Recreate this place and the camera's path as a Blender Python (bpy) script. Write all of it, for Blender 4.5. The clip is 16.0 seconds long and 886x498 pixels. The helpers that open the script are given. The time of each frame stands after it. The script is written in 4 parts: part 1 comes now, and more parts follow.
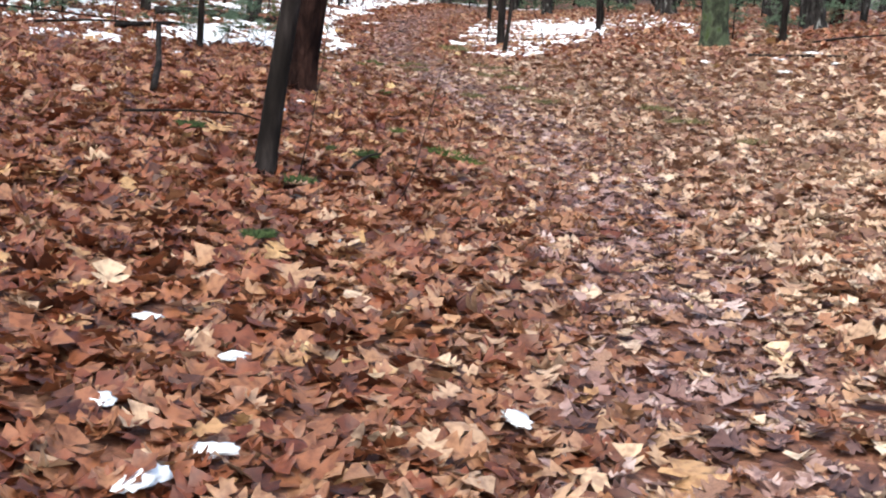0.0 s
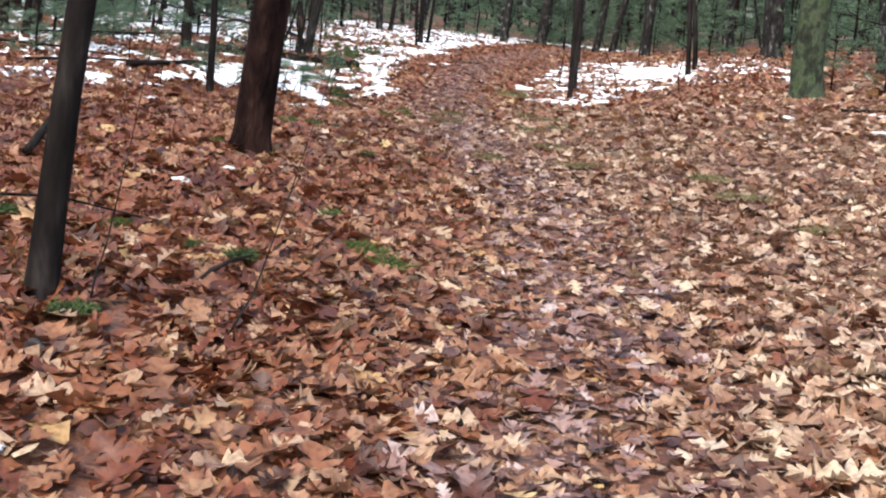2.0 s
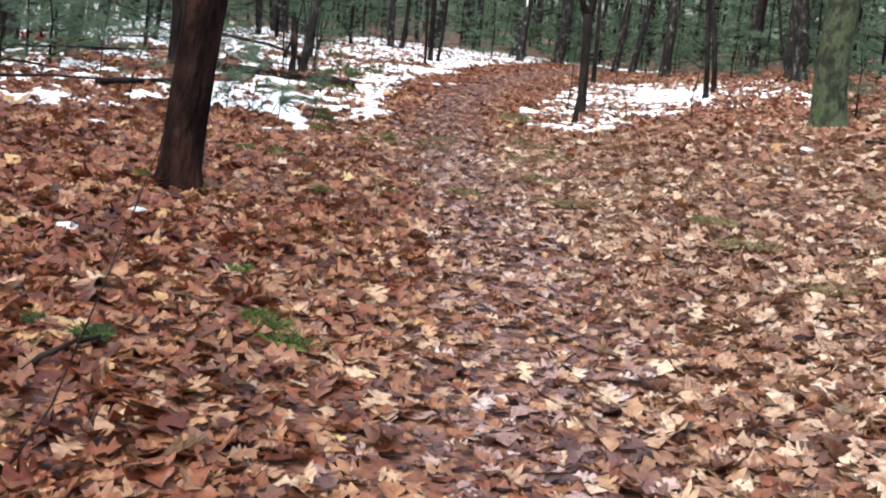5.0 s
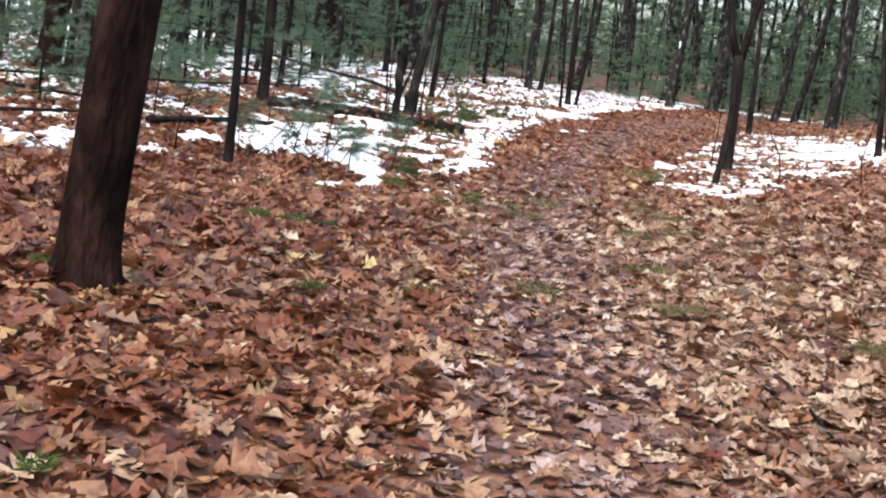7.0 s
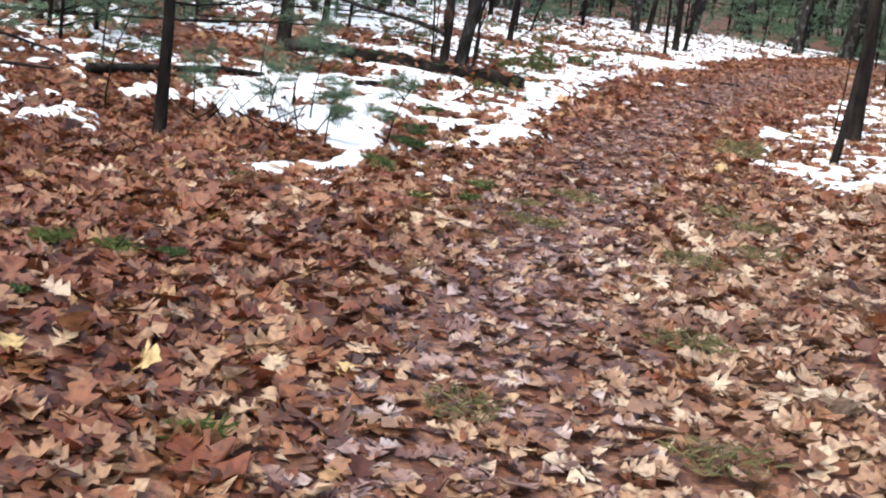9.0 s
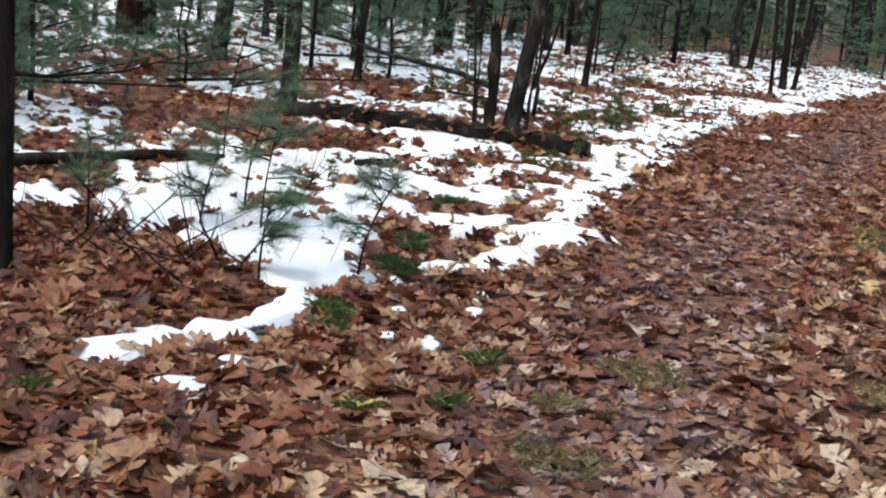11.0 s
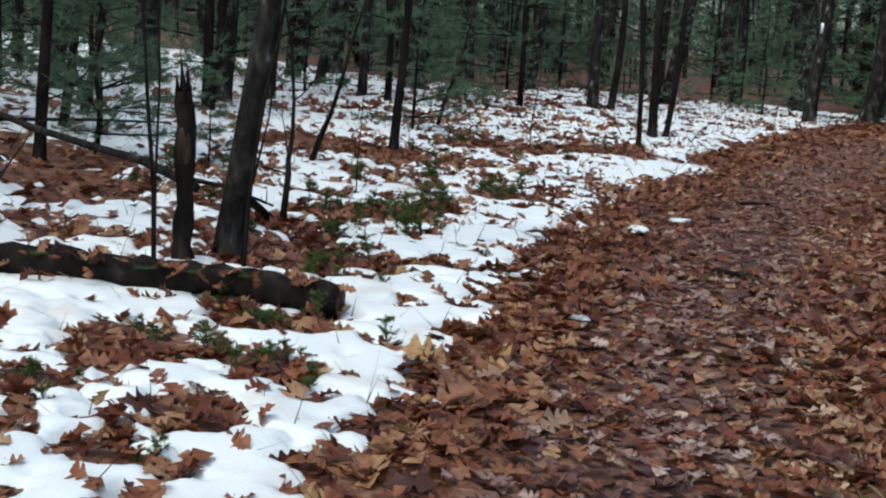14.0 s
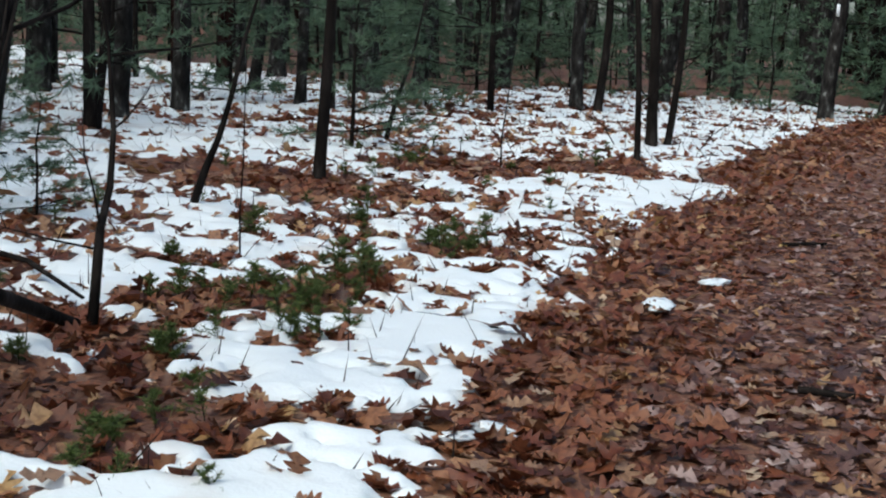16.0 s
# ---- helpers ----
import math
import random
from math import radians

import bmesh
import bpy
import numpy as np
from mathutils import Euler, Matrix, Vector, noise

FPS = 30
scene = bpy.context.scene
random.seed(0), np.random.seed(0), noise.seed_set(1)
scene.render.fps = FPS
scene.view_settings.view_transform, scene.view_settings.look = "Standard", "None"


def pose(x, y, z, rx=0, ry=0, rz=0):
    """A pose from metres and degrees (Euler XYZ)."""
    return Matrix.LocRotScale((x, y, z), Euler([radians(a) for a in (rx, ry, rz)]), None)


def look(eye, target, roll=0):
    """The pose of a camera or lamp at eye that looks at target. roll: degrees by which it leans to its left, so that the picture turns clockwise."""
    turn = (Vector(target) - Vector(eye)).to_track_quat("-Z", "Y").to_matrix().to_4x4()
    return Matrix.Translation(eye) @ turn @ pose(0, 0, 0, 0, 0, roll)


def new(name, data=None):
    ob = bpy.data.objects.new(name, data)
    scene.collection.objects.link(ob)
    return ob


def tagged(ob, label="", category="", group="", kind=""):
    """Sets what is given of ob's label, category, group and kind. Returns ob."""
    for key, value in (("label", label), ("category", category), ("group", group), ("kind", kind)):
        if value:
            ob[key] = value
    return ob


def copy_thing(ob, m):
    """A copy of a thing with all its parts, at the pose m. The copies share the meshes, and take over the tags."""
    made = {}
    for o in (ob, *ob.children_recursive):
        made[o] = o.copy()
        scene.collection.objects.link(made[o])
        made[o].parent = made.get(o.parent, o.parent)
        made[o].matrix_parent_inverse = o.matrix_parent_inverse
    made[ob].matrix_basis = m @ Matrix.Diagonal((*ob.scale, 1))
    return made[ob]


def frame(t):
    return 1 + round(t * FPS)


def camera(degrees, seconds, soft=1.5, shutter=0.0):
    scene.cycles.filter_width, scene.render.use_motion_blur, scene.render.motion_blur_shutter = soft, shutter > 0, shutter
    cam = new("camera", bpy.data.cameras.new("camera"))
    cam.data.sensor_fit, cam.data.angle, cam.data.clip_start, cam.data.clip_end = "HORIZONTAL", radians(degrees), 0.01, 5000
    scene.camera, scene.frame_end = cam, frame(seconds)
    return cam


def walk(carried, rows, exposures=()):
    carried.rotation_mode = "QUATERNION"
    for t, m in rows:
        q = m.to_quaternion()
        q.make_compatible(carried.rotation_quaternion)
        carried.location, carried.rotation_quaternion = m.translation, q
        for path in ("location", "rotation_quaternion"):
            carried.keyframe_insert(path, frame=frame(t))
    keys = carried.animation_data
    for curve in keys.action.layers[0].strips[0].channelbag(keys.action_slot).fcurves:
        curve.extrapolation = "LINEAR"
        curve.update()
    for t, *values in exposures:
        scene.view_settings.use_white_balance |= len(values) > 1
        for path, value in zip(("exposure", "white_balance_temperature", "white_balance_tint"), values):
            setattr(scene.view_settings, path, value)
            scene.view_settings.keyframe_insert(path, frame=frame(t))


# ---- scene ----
# The walk, in a frame that leans with the hillside; HILL lays it into the world.
HILL = pose(0, 0, 0, 0, 3.0, 0)
ROWS = [
    (0.0, 1.247, 0.724, 1.222, 3.32, -12.16, 6.95),
    (0.5, 1.514, 1.434, 1.298, 2.87, -10.98, 8.45),
    (1.0, 1.668, 2.133, 1.283, 5.04, -12.08, 8.35),
    (1.5, 1.834, 2.731, 1.297, 6.50, -10.96, 6.78),
    (2.0, 2.029, 3.174, 1.338, 8.97, -11.12, 7.55),
    (2.5, 2.034, 3.666, 1.386, 8.22, -9.88, 9.90),
    (3.0, 2.060, 3.827, 1.382, 6.05, -8.79, 11.41),
    (5.5, 2.253, 5.031, 1.396, 11.95, -10.77, 7.46),
    (6.0, 2.172, 5.791, 1.444, 14.45, -10.23, 7.64),
    (6.5, 2.206, 6.558, 1.423, 16.59, -9.86, 7.11),
    (7.0, 2.199, 7.299, 1.409, 17.67, -9.73, 9.27),
    (7.5, 2.112, 8.100, 1.414, 17.29, -9.90, 9.65),
    (8.0, 2.066, 8.925, 1.448, 19.98, -12.22, 9.94),
    (10.5, 1.328, 13.207, 1.437, 25.90, -13.42, 8.25),
    (11.0, 0.987, 13.935, 1.486, 28.05, -12.46, 7.52),
    (11.5, 0.729, 14.764, 1.483, 29.09, -12.97, 8.10),
    (12.0, 0.431, 15.537, 1.472, 29.29, -13.22, 8.77),
    (12.5, 0.194, 16.371, 1.450, 26.35, -11.03, 7.66),
    (13.0, -0.024, 17.103, 1.487, 27.93, -12.16, 8.00),
    (13.5, -0.290, 17.899, 1.547, 26.71, -11.91, 4.36),
    (14.0, -0.420, 18.856, 1.552, 22.29, -10.34, 6.14),
    (14.5, -0.672, 19.635, 1.528, 21.65, -9.67, 7.14),
    (15.0, -0.929, 20.465, 1.467, 21.14, -9.77, 6.65),
    (15.5, -1.180, 21.247, 1.481, 22.23, -10.58, 7.11),
    (16.0, -1.436, 22.055, 1.481, 21.48, -10.37, 4.72),
]
cam = camera(39.5, 16.0, soft=2.1)
EXPOSURES = [(0.0, 1.5, 6450, 8), (8.0, 1.5, 6450, 7), (10.5, 1.15, 6450, 5), (12.5, 0.32, 6150, 0), (14.0, 0.32, 6150, 0), (16.0, 0.36, 6150, 0)]
walk(cam, [(t, HILL @ pose(x, y, z, 90 + pitch, 0, yaw) @ pose(0, 0, 0, 0, 0, roll)) for t, x, y, z, yaw, pitch, roll in ROWS], EXPOSURES)

# ---- light: an overcast winter sky ----
world = bpy.data.worlds.new("overcast_sky")
scene.world = world
world.use_nodes = True
wn = world.node_tree.nodes
sky = wn.new("ShaderNodeTexSky")
sky.sky_type = "NISHITA"
sky.sun_disc = False
sky.sun_elevation, sky.sun_rotation = radians(60), radians(200)
sky.air_density, sky.dust_density, sky.ozone_density = 1.0, 4.0, 1.0
wn["Background"].inputs["Strength"].default_value = 0.15
world.node_tree.links.new(sky.outputs[0], wn["Background"].inputs["Color"])
sun = new("sun", bpy.data.lights.new("sun", "SUN"))
sun.data.energy, sun.data.angle, sun.data.color = 0.8, radians(60), (1.0, 0.97, 0.93)
sun.matrix_world = look((0, 0, 30), (0 + math.sin(radians(200)) * -20, math.cos(radians(200)) * -20, 30 - 35))


# ---- materials ----
def mat(name, rough=0.7, spec=0.3):
    m = bpy.data.materials.new(name)
    m.use_nodes = True
    b = m.node_tree.nodes["Principled BSDF"]
    b.inputs["Roughness"].default_value = rough
    b.inputs["Specular IOR Level"].default_value = spec
    return m, m.node_tree.nodes, m.node_tree.links, b


def ramp(nodes, stops):
    r = nodes.new("ShaderNodeValToRGB")
    e = r.color_ramp.elements
    while len(e) < len(stops):
        e.new(0.5)
    for k, (p, c) in enumerate(stops):
        e[k].position, e[k].color = p, (*c, 1)
    return r


def noise_node(nodes, links, scale, detail=3.0, coords="Object", stretch=None):
    tc = nodes.new("ShaderNodeTexCoord")
    n = nodes.new("ShaderNodeTexNoise")
    n.inputs["Scale"].default_value, n.inputs["Detail"].default_value = scale, detail
    if stretch:
        mp = nodes.new("ShaderNodeMapping")
        mp.inputs["Scale"].default_value = stretch
        links.new(tc.outputs[coords], mp.inputs[0])
        links.new(mp.outputs[0], n.inputs[0])
    else:
        links.new(tc.outputs[coords], n.inputs[0])
    return n


def mix_color(nodes, links, a, b, fac, mode="MIX"):
    m = nodes.new("ShaderNodeMix")
    m.data_type, m.blend_type = "RGBA", mode
    for sock, v in ((m.inputs[6], a), (m.inputs[7], b), (m.inputs[0], fac)):
        if isinstance(v, bpy.types.NodeSocket):
            links.new(v, sock)
        else:
            sock.default_value = v if not isinstance(v, tuple) else (*v, 1)
    return m.outputs[2]


def bump(nodes, links, b, height, strength, distance):
    n = nodes.new("ShaderNodeBump")
    n.inputs["Strength"].default_value, n.inputs["Distance"].default_value = strength, distance
    links.new(height, n.inputs["Height"])
    links.new(n.outputs[0], b.inputs["Normal"])


RED_TONES = [(0.00, (0.064, 0.020, 0.009)), (0.22, (0.168, 0.047, 0.019)), (0.48, (0.248, 0.086, 0.036)), (0.69, (0.307, 0.129, 0.057)), (0.85, (0.347, 0.172, 0.082)), (0.94, (0.428, 0.258, 0.136)), (1.00, (0.521, 0.345, 0.141))]
LEAF_TONES = [(0.00, (0.087, 0.037, 0.021)), (0.22, (0.205, 0.082, 0.038)), (0.46, (0.303, 0.143, 0.069)), (0.66, (0.381, 0.221, 0.116)),
              (0.82, (0.451, 0.295, 0.171)), (0.93, (0.549, 0.407, 0.260)), (0.99, (0.634, 0.508, 0.335)), (1.00, (0.634, 0.486, 0.164))]
PALE_TONES = [(0.00, (0.145, 0.071, 0.042)), (0.35, (0.330, 0.187, 0.107)), (0.59, (0.463, 0.323, 0.203)), (0.85, (0.595, 0.468, 0.323)), (1.00, (0.699, 0.600, 0.436))]
TRODDEN_TONES = [(0.00, (0.078, 0.042, 0.036)), (0.31, (0.191, 0.104, 0.083)), (0.55, (0.319, 0.203, 0.167)), (0.83, (0.453, 0.339, 0.297)), (1.00, (0.594, 0.508, 0.458))]


def leaf_material(name, source, tones):
    """Fallen oak leaves: a tone for each leaf, blotches and wet gloss."""
    m, n, l, b = mat(name, 0.45, 0.5)
    if source == "island":
        rnd = n.new("ShaderNodeNewGeometry").outputs["Random Per Island"]
    else:
        rnd = n.new("ShaderNodeObjectInfo").outputs["Random"]
    r = ramp(n, tones)
    l.new(rnd, r.inputs[0])
    blot = noise_node(n, l, 38.0, 4.0)
    dark = ramp(n, [(0.36, (0.50, 0.42, 0.40)), (0.56, (1.04, 1.04, 1.04))])
    l.new(blot.outputs[0], dark.inputs[0])
    c = mix_color(n, l, r.outputs[0], dark.outputs[0], 0.8, "MULTIPLY")
    wide = noise_node(n, l, 0.55, 3.0)
    wet = ramp(n, [(0.38, (0.82, 0.72, 0.72)), (0.62, (1.05, 1.0, 0.98))])
    l.new(wide.outputs[0], wet.inputs[0])
    c = mix_color(n, l, c, wet.outputs[0], 0.8, "MULTIPLY")
    l.new(c, b.inputs["Base Color"])
    through_leaf = n.new("ShaderNodeBsdfTranslucent")
    l.new(c, through_leaf.inputs["Color"])
    both = n.new("ShaderNodeMixShader")
    both.inputs[0].default_value = 0.25
    l.new(b.outputs[0], both.inputs[1])
    l.new(through_leaf.outputs[0], both.inputs[2])
    l.new(both.outputs[0], n["Material Output"].inputs["Surface"])
    rr = n.new("ShaderNodeMapRange")
    rr.inputs[3].default_value, rr.inputs[4].default_value = 0.30, 0.62
    l.new(blot.outputs[0], rr.inputs[0])
    l.new(rr.outputs[0], b.inputs["Roughness"])
    fine = noise_node(n, l, 90.0, 2.0)
    bump(n, l, b, fine.outputs[0], 0.4, 0.004)
    return m


def blotch_material(name, tones, scale, rough=0.8, spec=0.25, fine=40.0, strength=0.5, distance=0.01, stretch=None):
    """A surface in a few tones, mottled at two scales, with a fine relief."""
    m, n, l, b = mat(name, rough, spec)
    big = noise_node(n, l, scale, 4.0, "Object", stretch)
    r = ramp(n, tones)
    l.new(big.outputs[0], r.inputs[0])
    small = noise_node(n, l, fine, 3.0, "Object", stretch)
    g = ramp(n, [(0.3, (0.6, 0.6, 0.6)), (0.7, (1.1, 1.1, 1.1))])
    l.new(small.outputs[0], g.inputs[0])
    l.new(mix_color(n, l, r.outputs[0], g.outputs[0], 0.8, "MULTIPLY"), b.inputs["Base Color"])
    bump(n, l, b, small.outputs[0], strength, distance)
    return m


def tinted_material(name, tones, rough=0.6, spec=0.3):
    """Needles, moss and grass: a tone for each blade."""
    m, n, l, b = mat(name, rough, spec)
    r = ramp(n, tones)
    l.new(n.new("ShaderNodeNewGeometry").outputs["Random Per Island"], r.inputs[0])
    wide = noise_node(n, l, 2.5, 2.0)
    g = ramp(n, [(0.3, (0.65, 0.7, 0.65)), (0.7, (1.1, 1.1, 1.1))])
    l.new(wide.outputs[0], g.inputs[0])
    l.new(mix_color(n, l, r.outputs[0], g.outputs[0], 0.8, "MULTIPLY"), b.inputs["Base Color"])
    return m


def mould_material():
    """Leaf mould: flattened rotting leaves over dark soil."""
    m, n, l, b = mat("leaf_mould", 0.55, 0.35)
    tc = n.new("ShaderNodeTexCoord")
    bend = noise_node(n, l, 14.0, 3.0)
    vor = n.new("ShaderNodeTexVoronoi")
    vor.inputs["Scale"].default_value = 15.0
    moved = n.new("ShaderNodeVectorMath")
    moved.operation = "MULTIPLY_ADD"
    moved.inputs[1].default_value = (0.09, 0.09, 0.09)
    l.new(bend.outputs[1], moved.inputs[0])
    l.new(tc.outputs["Object"], moved.inputs[2])
    l.new(moved.outputs[0], vor.inputs["Vector"])
    r = ramp(n, [(0.0, (0.075, 0.032, 0.020)), (0.3, (0.14, 0.060, 0.036)), (0.6, (0.21, 0.100, 0.060)), (0.85, (0.27, 0.148, 0.092)), (1.0, (0.33, 0.215, 0.145))])
    l.new(vor.outputs["Color"], r.inputs[0])
    small = noise_node(n, l, 45.0, 4.0)
    g = ramp(n, [(0.3, (0.5, 0.48, 0.46)), (0.65, (1.05, 1.0, 1.0))])
    l.new(small.outputs[0], g.inputs[0])
    l.new(mix_color(n, l, r.outputs[0], g.outputs[0], 0.85, "MULTIPLY"), b.inputs["Base Color"])
    bump(n, l, b, vor.outputs["Distance"], 0.7, 0.03)
    return m


M_LEAF = leaf_material("fallen_oak_leaves", "island", LEAF_TONES)
M_LEAF_RED = leaf_material("red_oak_leaves", "island", RED_TONES)
M_TRODDEN = leaf_material("trodden_oak_leaves", "island", TRODDEN_TONES)
M_PALE = leaf_material("pale_tan_oak_leaves", "island", PALE_TONES)
M_LEAF_ONE = leaf_material("single_oak_leaf", "object", [(0.0, (0.10, 0.030, 0.016)), (0.35, (0.22, 0.095, 0.046)), (0.7, (0.34, 0.215, 0.14)), (1.0, (0.44, 0.33, 0.22))])
M_SOIL = mould_material()
M_BARK_PINE = blotch_material("wet_pine_bark", [(0.3, (0.007, 0.004, 0.004)), (0.5, (0.019, 0.010, 0.008)), (0.70, (0.046, 0.023, 0.018)), (0.80, (0.085, 0.060, 0.050))], 9.0, 0.92, 0.04, 30.0, 1.0, 0.05, (1.0, 1.0, 0.30))
M_BARK_DARK = blotch_material("dark_wet_bark", [(0.3, (0.008, 0.007, 0.006)), (0.55, (0.021, 0.017, 0.015)), (0.75, (0.050, 0.042, 0.038))], 9.0, 0.9, 0.05, 34.0, 0.8, 0.015, (1.0, 1.0, 0.3))
M_BARK_GREY = blotch_material("grey_oak_bark", [(0.34, (0.011, 0.010, 0.009)), (0.52, (0.030, 0.027, 0.025)), (0.63, (0.062, 0.060, 0.055)), (0.70, (0.26, 0.27, 0.25))], 11.0, 0.9, 0.05, 34.0, 0.9, 0.02, (1.0, 1.0, 0.4))
M_BARK_LICHEN = blotch_material("lichen_covered_bark", [(0.3, (0.015, 0.015, 0.011)), (0.46, (0.032, 0.040, 0.023)), (0.56, (0.07, 0.088, 0.052)), (0.7, (0.045, 0.068, 0.020))], 9.0, 0.85, 0.15, 40.0, 0.7, 0.015, (1.0, 1.0, 0.6))
M_WOOD_PALE = blotch_material("broken_pale_wood", [(0.3, (0.02, 0.012, 0.008)), (0.5, (0.07, 0.043, 0.027)), (0.7, (0.15, 0.105, 0.072))], 10.0, 0.8, 0.2, 40.0, 0.7, 0.01, (1.0, 1.0, 0.2))
M_NEEDLE = tinted_material("pine_needles", [(0.0, (0.050, 0.086, 0.050)), (0.5, (0.098, 0.158, 0.095)), (1.0, (0.165, 0.235, 0.150))])
M_SPRUCE = tinted_material("seedling_needles", [(0.0, (0.032, 0.050, 0.010)), (0.5, (0.080, 0.115, 0.024)), (1.0, (0.16, 0.18, 0.055))])
M_MOSS = tinted_material("green_moss", [(0.0, (0.022, 0.036, 0.012)), (0.6, (0.050, 0.082, 0.024)), (1.0, (0.11, 0.15, 0.05))], 0.8)
M_GRASS = tinted_material("olive_grass", [(0.0, (0.07, 0.070, 0.025)), (0.5, (0.15, 0.135, 0.055)), (1.0, (0.28, 0.21, 0.11))], 0.8)
M_STONE = blotch_material("dark_wet_stone", [(0.35, (0.03, 0.032, 0.036)), (0.6, (0.08, 0.085, 0.09))], 14.0, 0.45, 0.5)
M_SNOW, sn, sl, sb = mat("old_wet_snow", 0.55, 0.3)
grain = noise_node(sn, sl, 60.0, 4.0)
stain = noise_node(sn, sl, 2.2, 5.0)
st = ramp(sn, [(0.30, (0.70, 0.69, 0.67)), (0.45, (0.83, 0.875, 0.885))])
sl.new(stain.outputs[0], st.inputs[0])
sl.new(st.outputs[0], sb.inputs["Base Color"])
bump(sn, sl, sb, grain.outputs[0], 0.35, 0.01)


# ---- the lie of the land ----
def lattice(ix, iy, seed):
    v = np.sin(ix * 127.1 + iy * 311.7 + seed * 74.7) * 43758.5453
    return v - np.floor(v)


def value_noise(x, y, seed=0):
    ix, iy = np.floor(x), np.floor(y)
    fx, fy = x - ix, y - iy
    fx, fy = fx * fx * (3 - 2 * fx), fy * fy * (3 - 2 * fy)
    a, b = lattice(ix, iy, seed), lattice(ix + 1, iy, seed)
    c, d = lattice(ix, iy + 1, seed), lattice(ix + 1, iy + 1, seed)
    return (a * (1 - fx) + b * fx) * (1 - fy) + (c * (1 - fx) + d * fx) * fy


def fbm(x, y, seed=0, octaves=4):
    total, amp, norm = 0.0, 1.0, 0.0
    for k in range(octaves):
        total = total + amp * value_noise(x * 2 ** k + 17.3 * k, y * 2 ** k - 9.1 * k, seed + k)
        norm += amp
        amp *= 0.5
    return total / norm


def softplus(v, k):
    return k * np.logaddexp(0, v / k)


def ground_height(x, y):
    """Height over the hillside's plane: a bank beside the path and a slow rise ahead."""
    x, y = np.asarray(x, float), np.asarray(y, float)
    foot = np.interp(y, [12.5, 20, 30, 45], [2.2, 0.2, 0.0, 0.5])
    h = 1.6 * np.tanh(0.2 * softplus(x - foot, 0.35) / 1.6) + 0.02 * np.minimum(softplus(y - 26, 2.0), 60)
    h = h - 0.15 * np.exp(-((x + 2.6) / 1.9) ** 2 - ((y - 18.4) / 1.7) ** 2)  # a shallow hollow
    h = h + 0.13 * np.exp(-((x + 3.0) / 0.6) ** 2 - ((y - 18.45) / 0.4) ** 2)  # a mound of leaves
    h = h - 0.12 * np.exp(-((x + 4.0) / 0.9) ** 2 - ((y - 18.3) / 0.8) ** 2)
    h = h - 0.065 * np.clip(x - 0.5, -1.6, 2.2) * np.clip((16 - y) / 5, 0, 1)  # the path leans away from the bank
    return h + 0.05 * (fbm(x * 1.1, y * 1.1, 3, 3) - 0.5) + 0.02 * (value_noise(x * 4, y * 4, 8) - 0.5)


HN = np.array(HILL.to_3x3())


def to_world(x, y, z):
    return np.stack([x, y, z], -1) @ HN.T


def place(x, y, up=0.0):
    """A point of the hillside, in the world."""
    return Vector(to_world(x, y, float(ground_height(x, y)))) + Vector((0, 0, up))


EDGE_Y = [16.8, 18.0, 18.7, 19.2, 20.1, 20.4, 20.75, 21.2, 21.7, 22.0, 22.8, 23.4, 24.3, 25.1, 26.0, 27.2, 28.7, 29.5, 31.5, 33.5, 34.1, 35.0, 36.3, 40.5, 44.5, 47.6, 50]
EDGE_X = [-2.6, -2.5, -2.3, -2.4, -2.5, -2.3, -1.85, -1.95, -2.1, -2.2, -2.4, -2.52, -2.65, -2.85, -3.0, -3.2, -3.42, -3.42, -3.5, -3.2, -3.5, -3.8, -3.6, -3.4, -2.9, -2.4, 1]
# spots of bare leaves in the snow, and of deeper snow: x, y, radius along x, radius along y, how much snow they add
BARE_NEAR = [(-3.15, 18.2, 0.75, 0.6, -1.0), (-3.9, 18.75, 0.5, 0.25, -0.6), (-2.4, 18.25, 0.2, 0.2, -0.5), (-2.6, 20.31, 0.21, 0.20, -0.7), (-2.44, 19.79, 0.16, 0.22, -0.8), (-2.35, 20.01, 0.13, 0.26, -0.7), (-2.3, 19.65, 0.2, 0.2, -0.6),
             (-2.82, 21.02, 0.18, 0.20, -0.7), (-3.07, 21.07, 0.12, 0.14, -0.6), (-2.27, 20.51, 0.08, 0.26, -0.7), (-2.03, 20.41, 0.05, 0.12, -0.6), (-2.47, 21.31, 0.15, 0.24, -0.7), (-2.23, 21.05, 0.10, 0.16, -0.6), (-5.6, 22.5, 1.3, 0.5, -0.85), (-4.75, 22.05, 0.3, 0.12, -0.5)]
BARE_BACK = [(-2.59, 21.8, 0.07, 0.16, -0.6), (-2.8, 22.57, 0.14, 0.18, -0.65), (-2.63, 22.15, 0.06, 0.1, -0.55), (-2.98, 22.11, 0.11, 0.15, -0.6), (-3.14, 21.68, 0.18, 0.1, -0.6), (-3.32, 21.95, 0.11, 0.15, -0.6), (-2.9, 21.64, 0.06, 0.09, -0.5), (-3.0, 20.63, 0.07, 0.08, -0.5),
             (-3.44, 20.35, 0.15, 0.16, -0.6), (-3.67, 20.63, 0.08, 0.09, -0.55), (-3.58, 20.08, 0.09, 0.16, -0.6), (-3.84, 20.88, 0.11, 0.1, -0.55), (-3.63, 21.06, 0.08, 0.1, -0.5), (-4.13, 20.96, 0.08, 0.1, -0.45), (-3.94, 22.39, 0.08, 0.15, -0.5), (-4.71, 21.94, 0.12, 0.11, -0.5), (-4.91, 22.78, 0.11, 0.17, -0.5)]
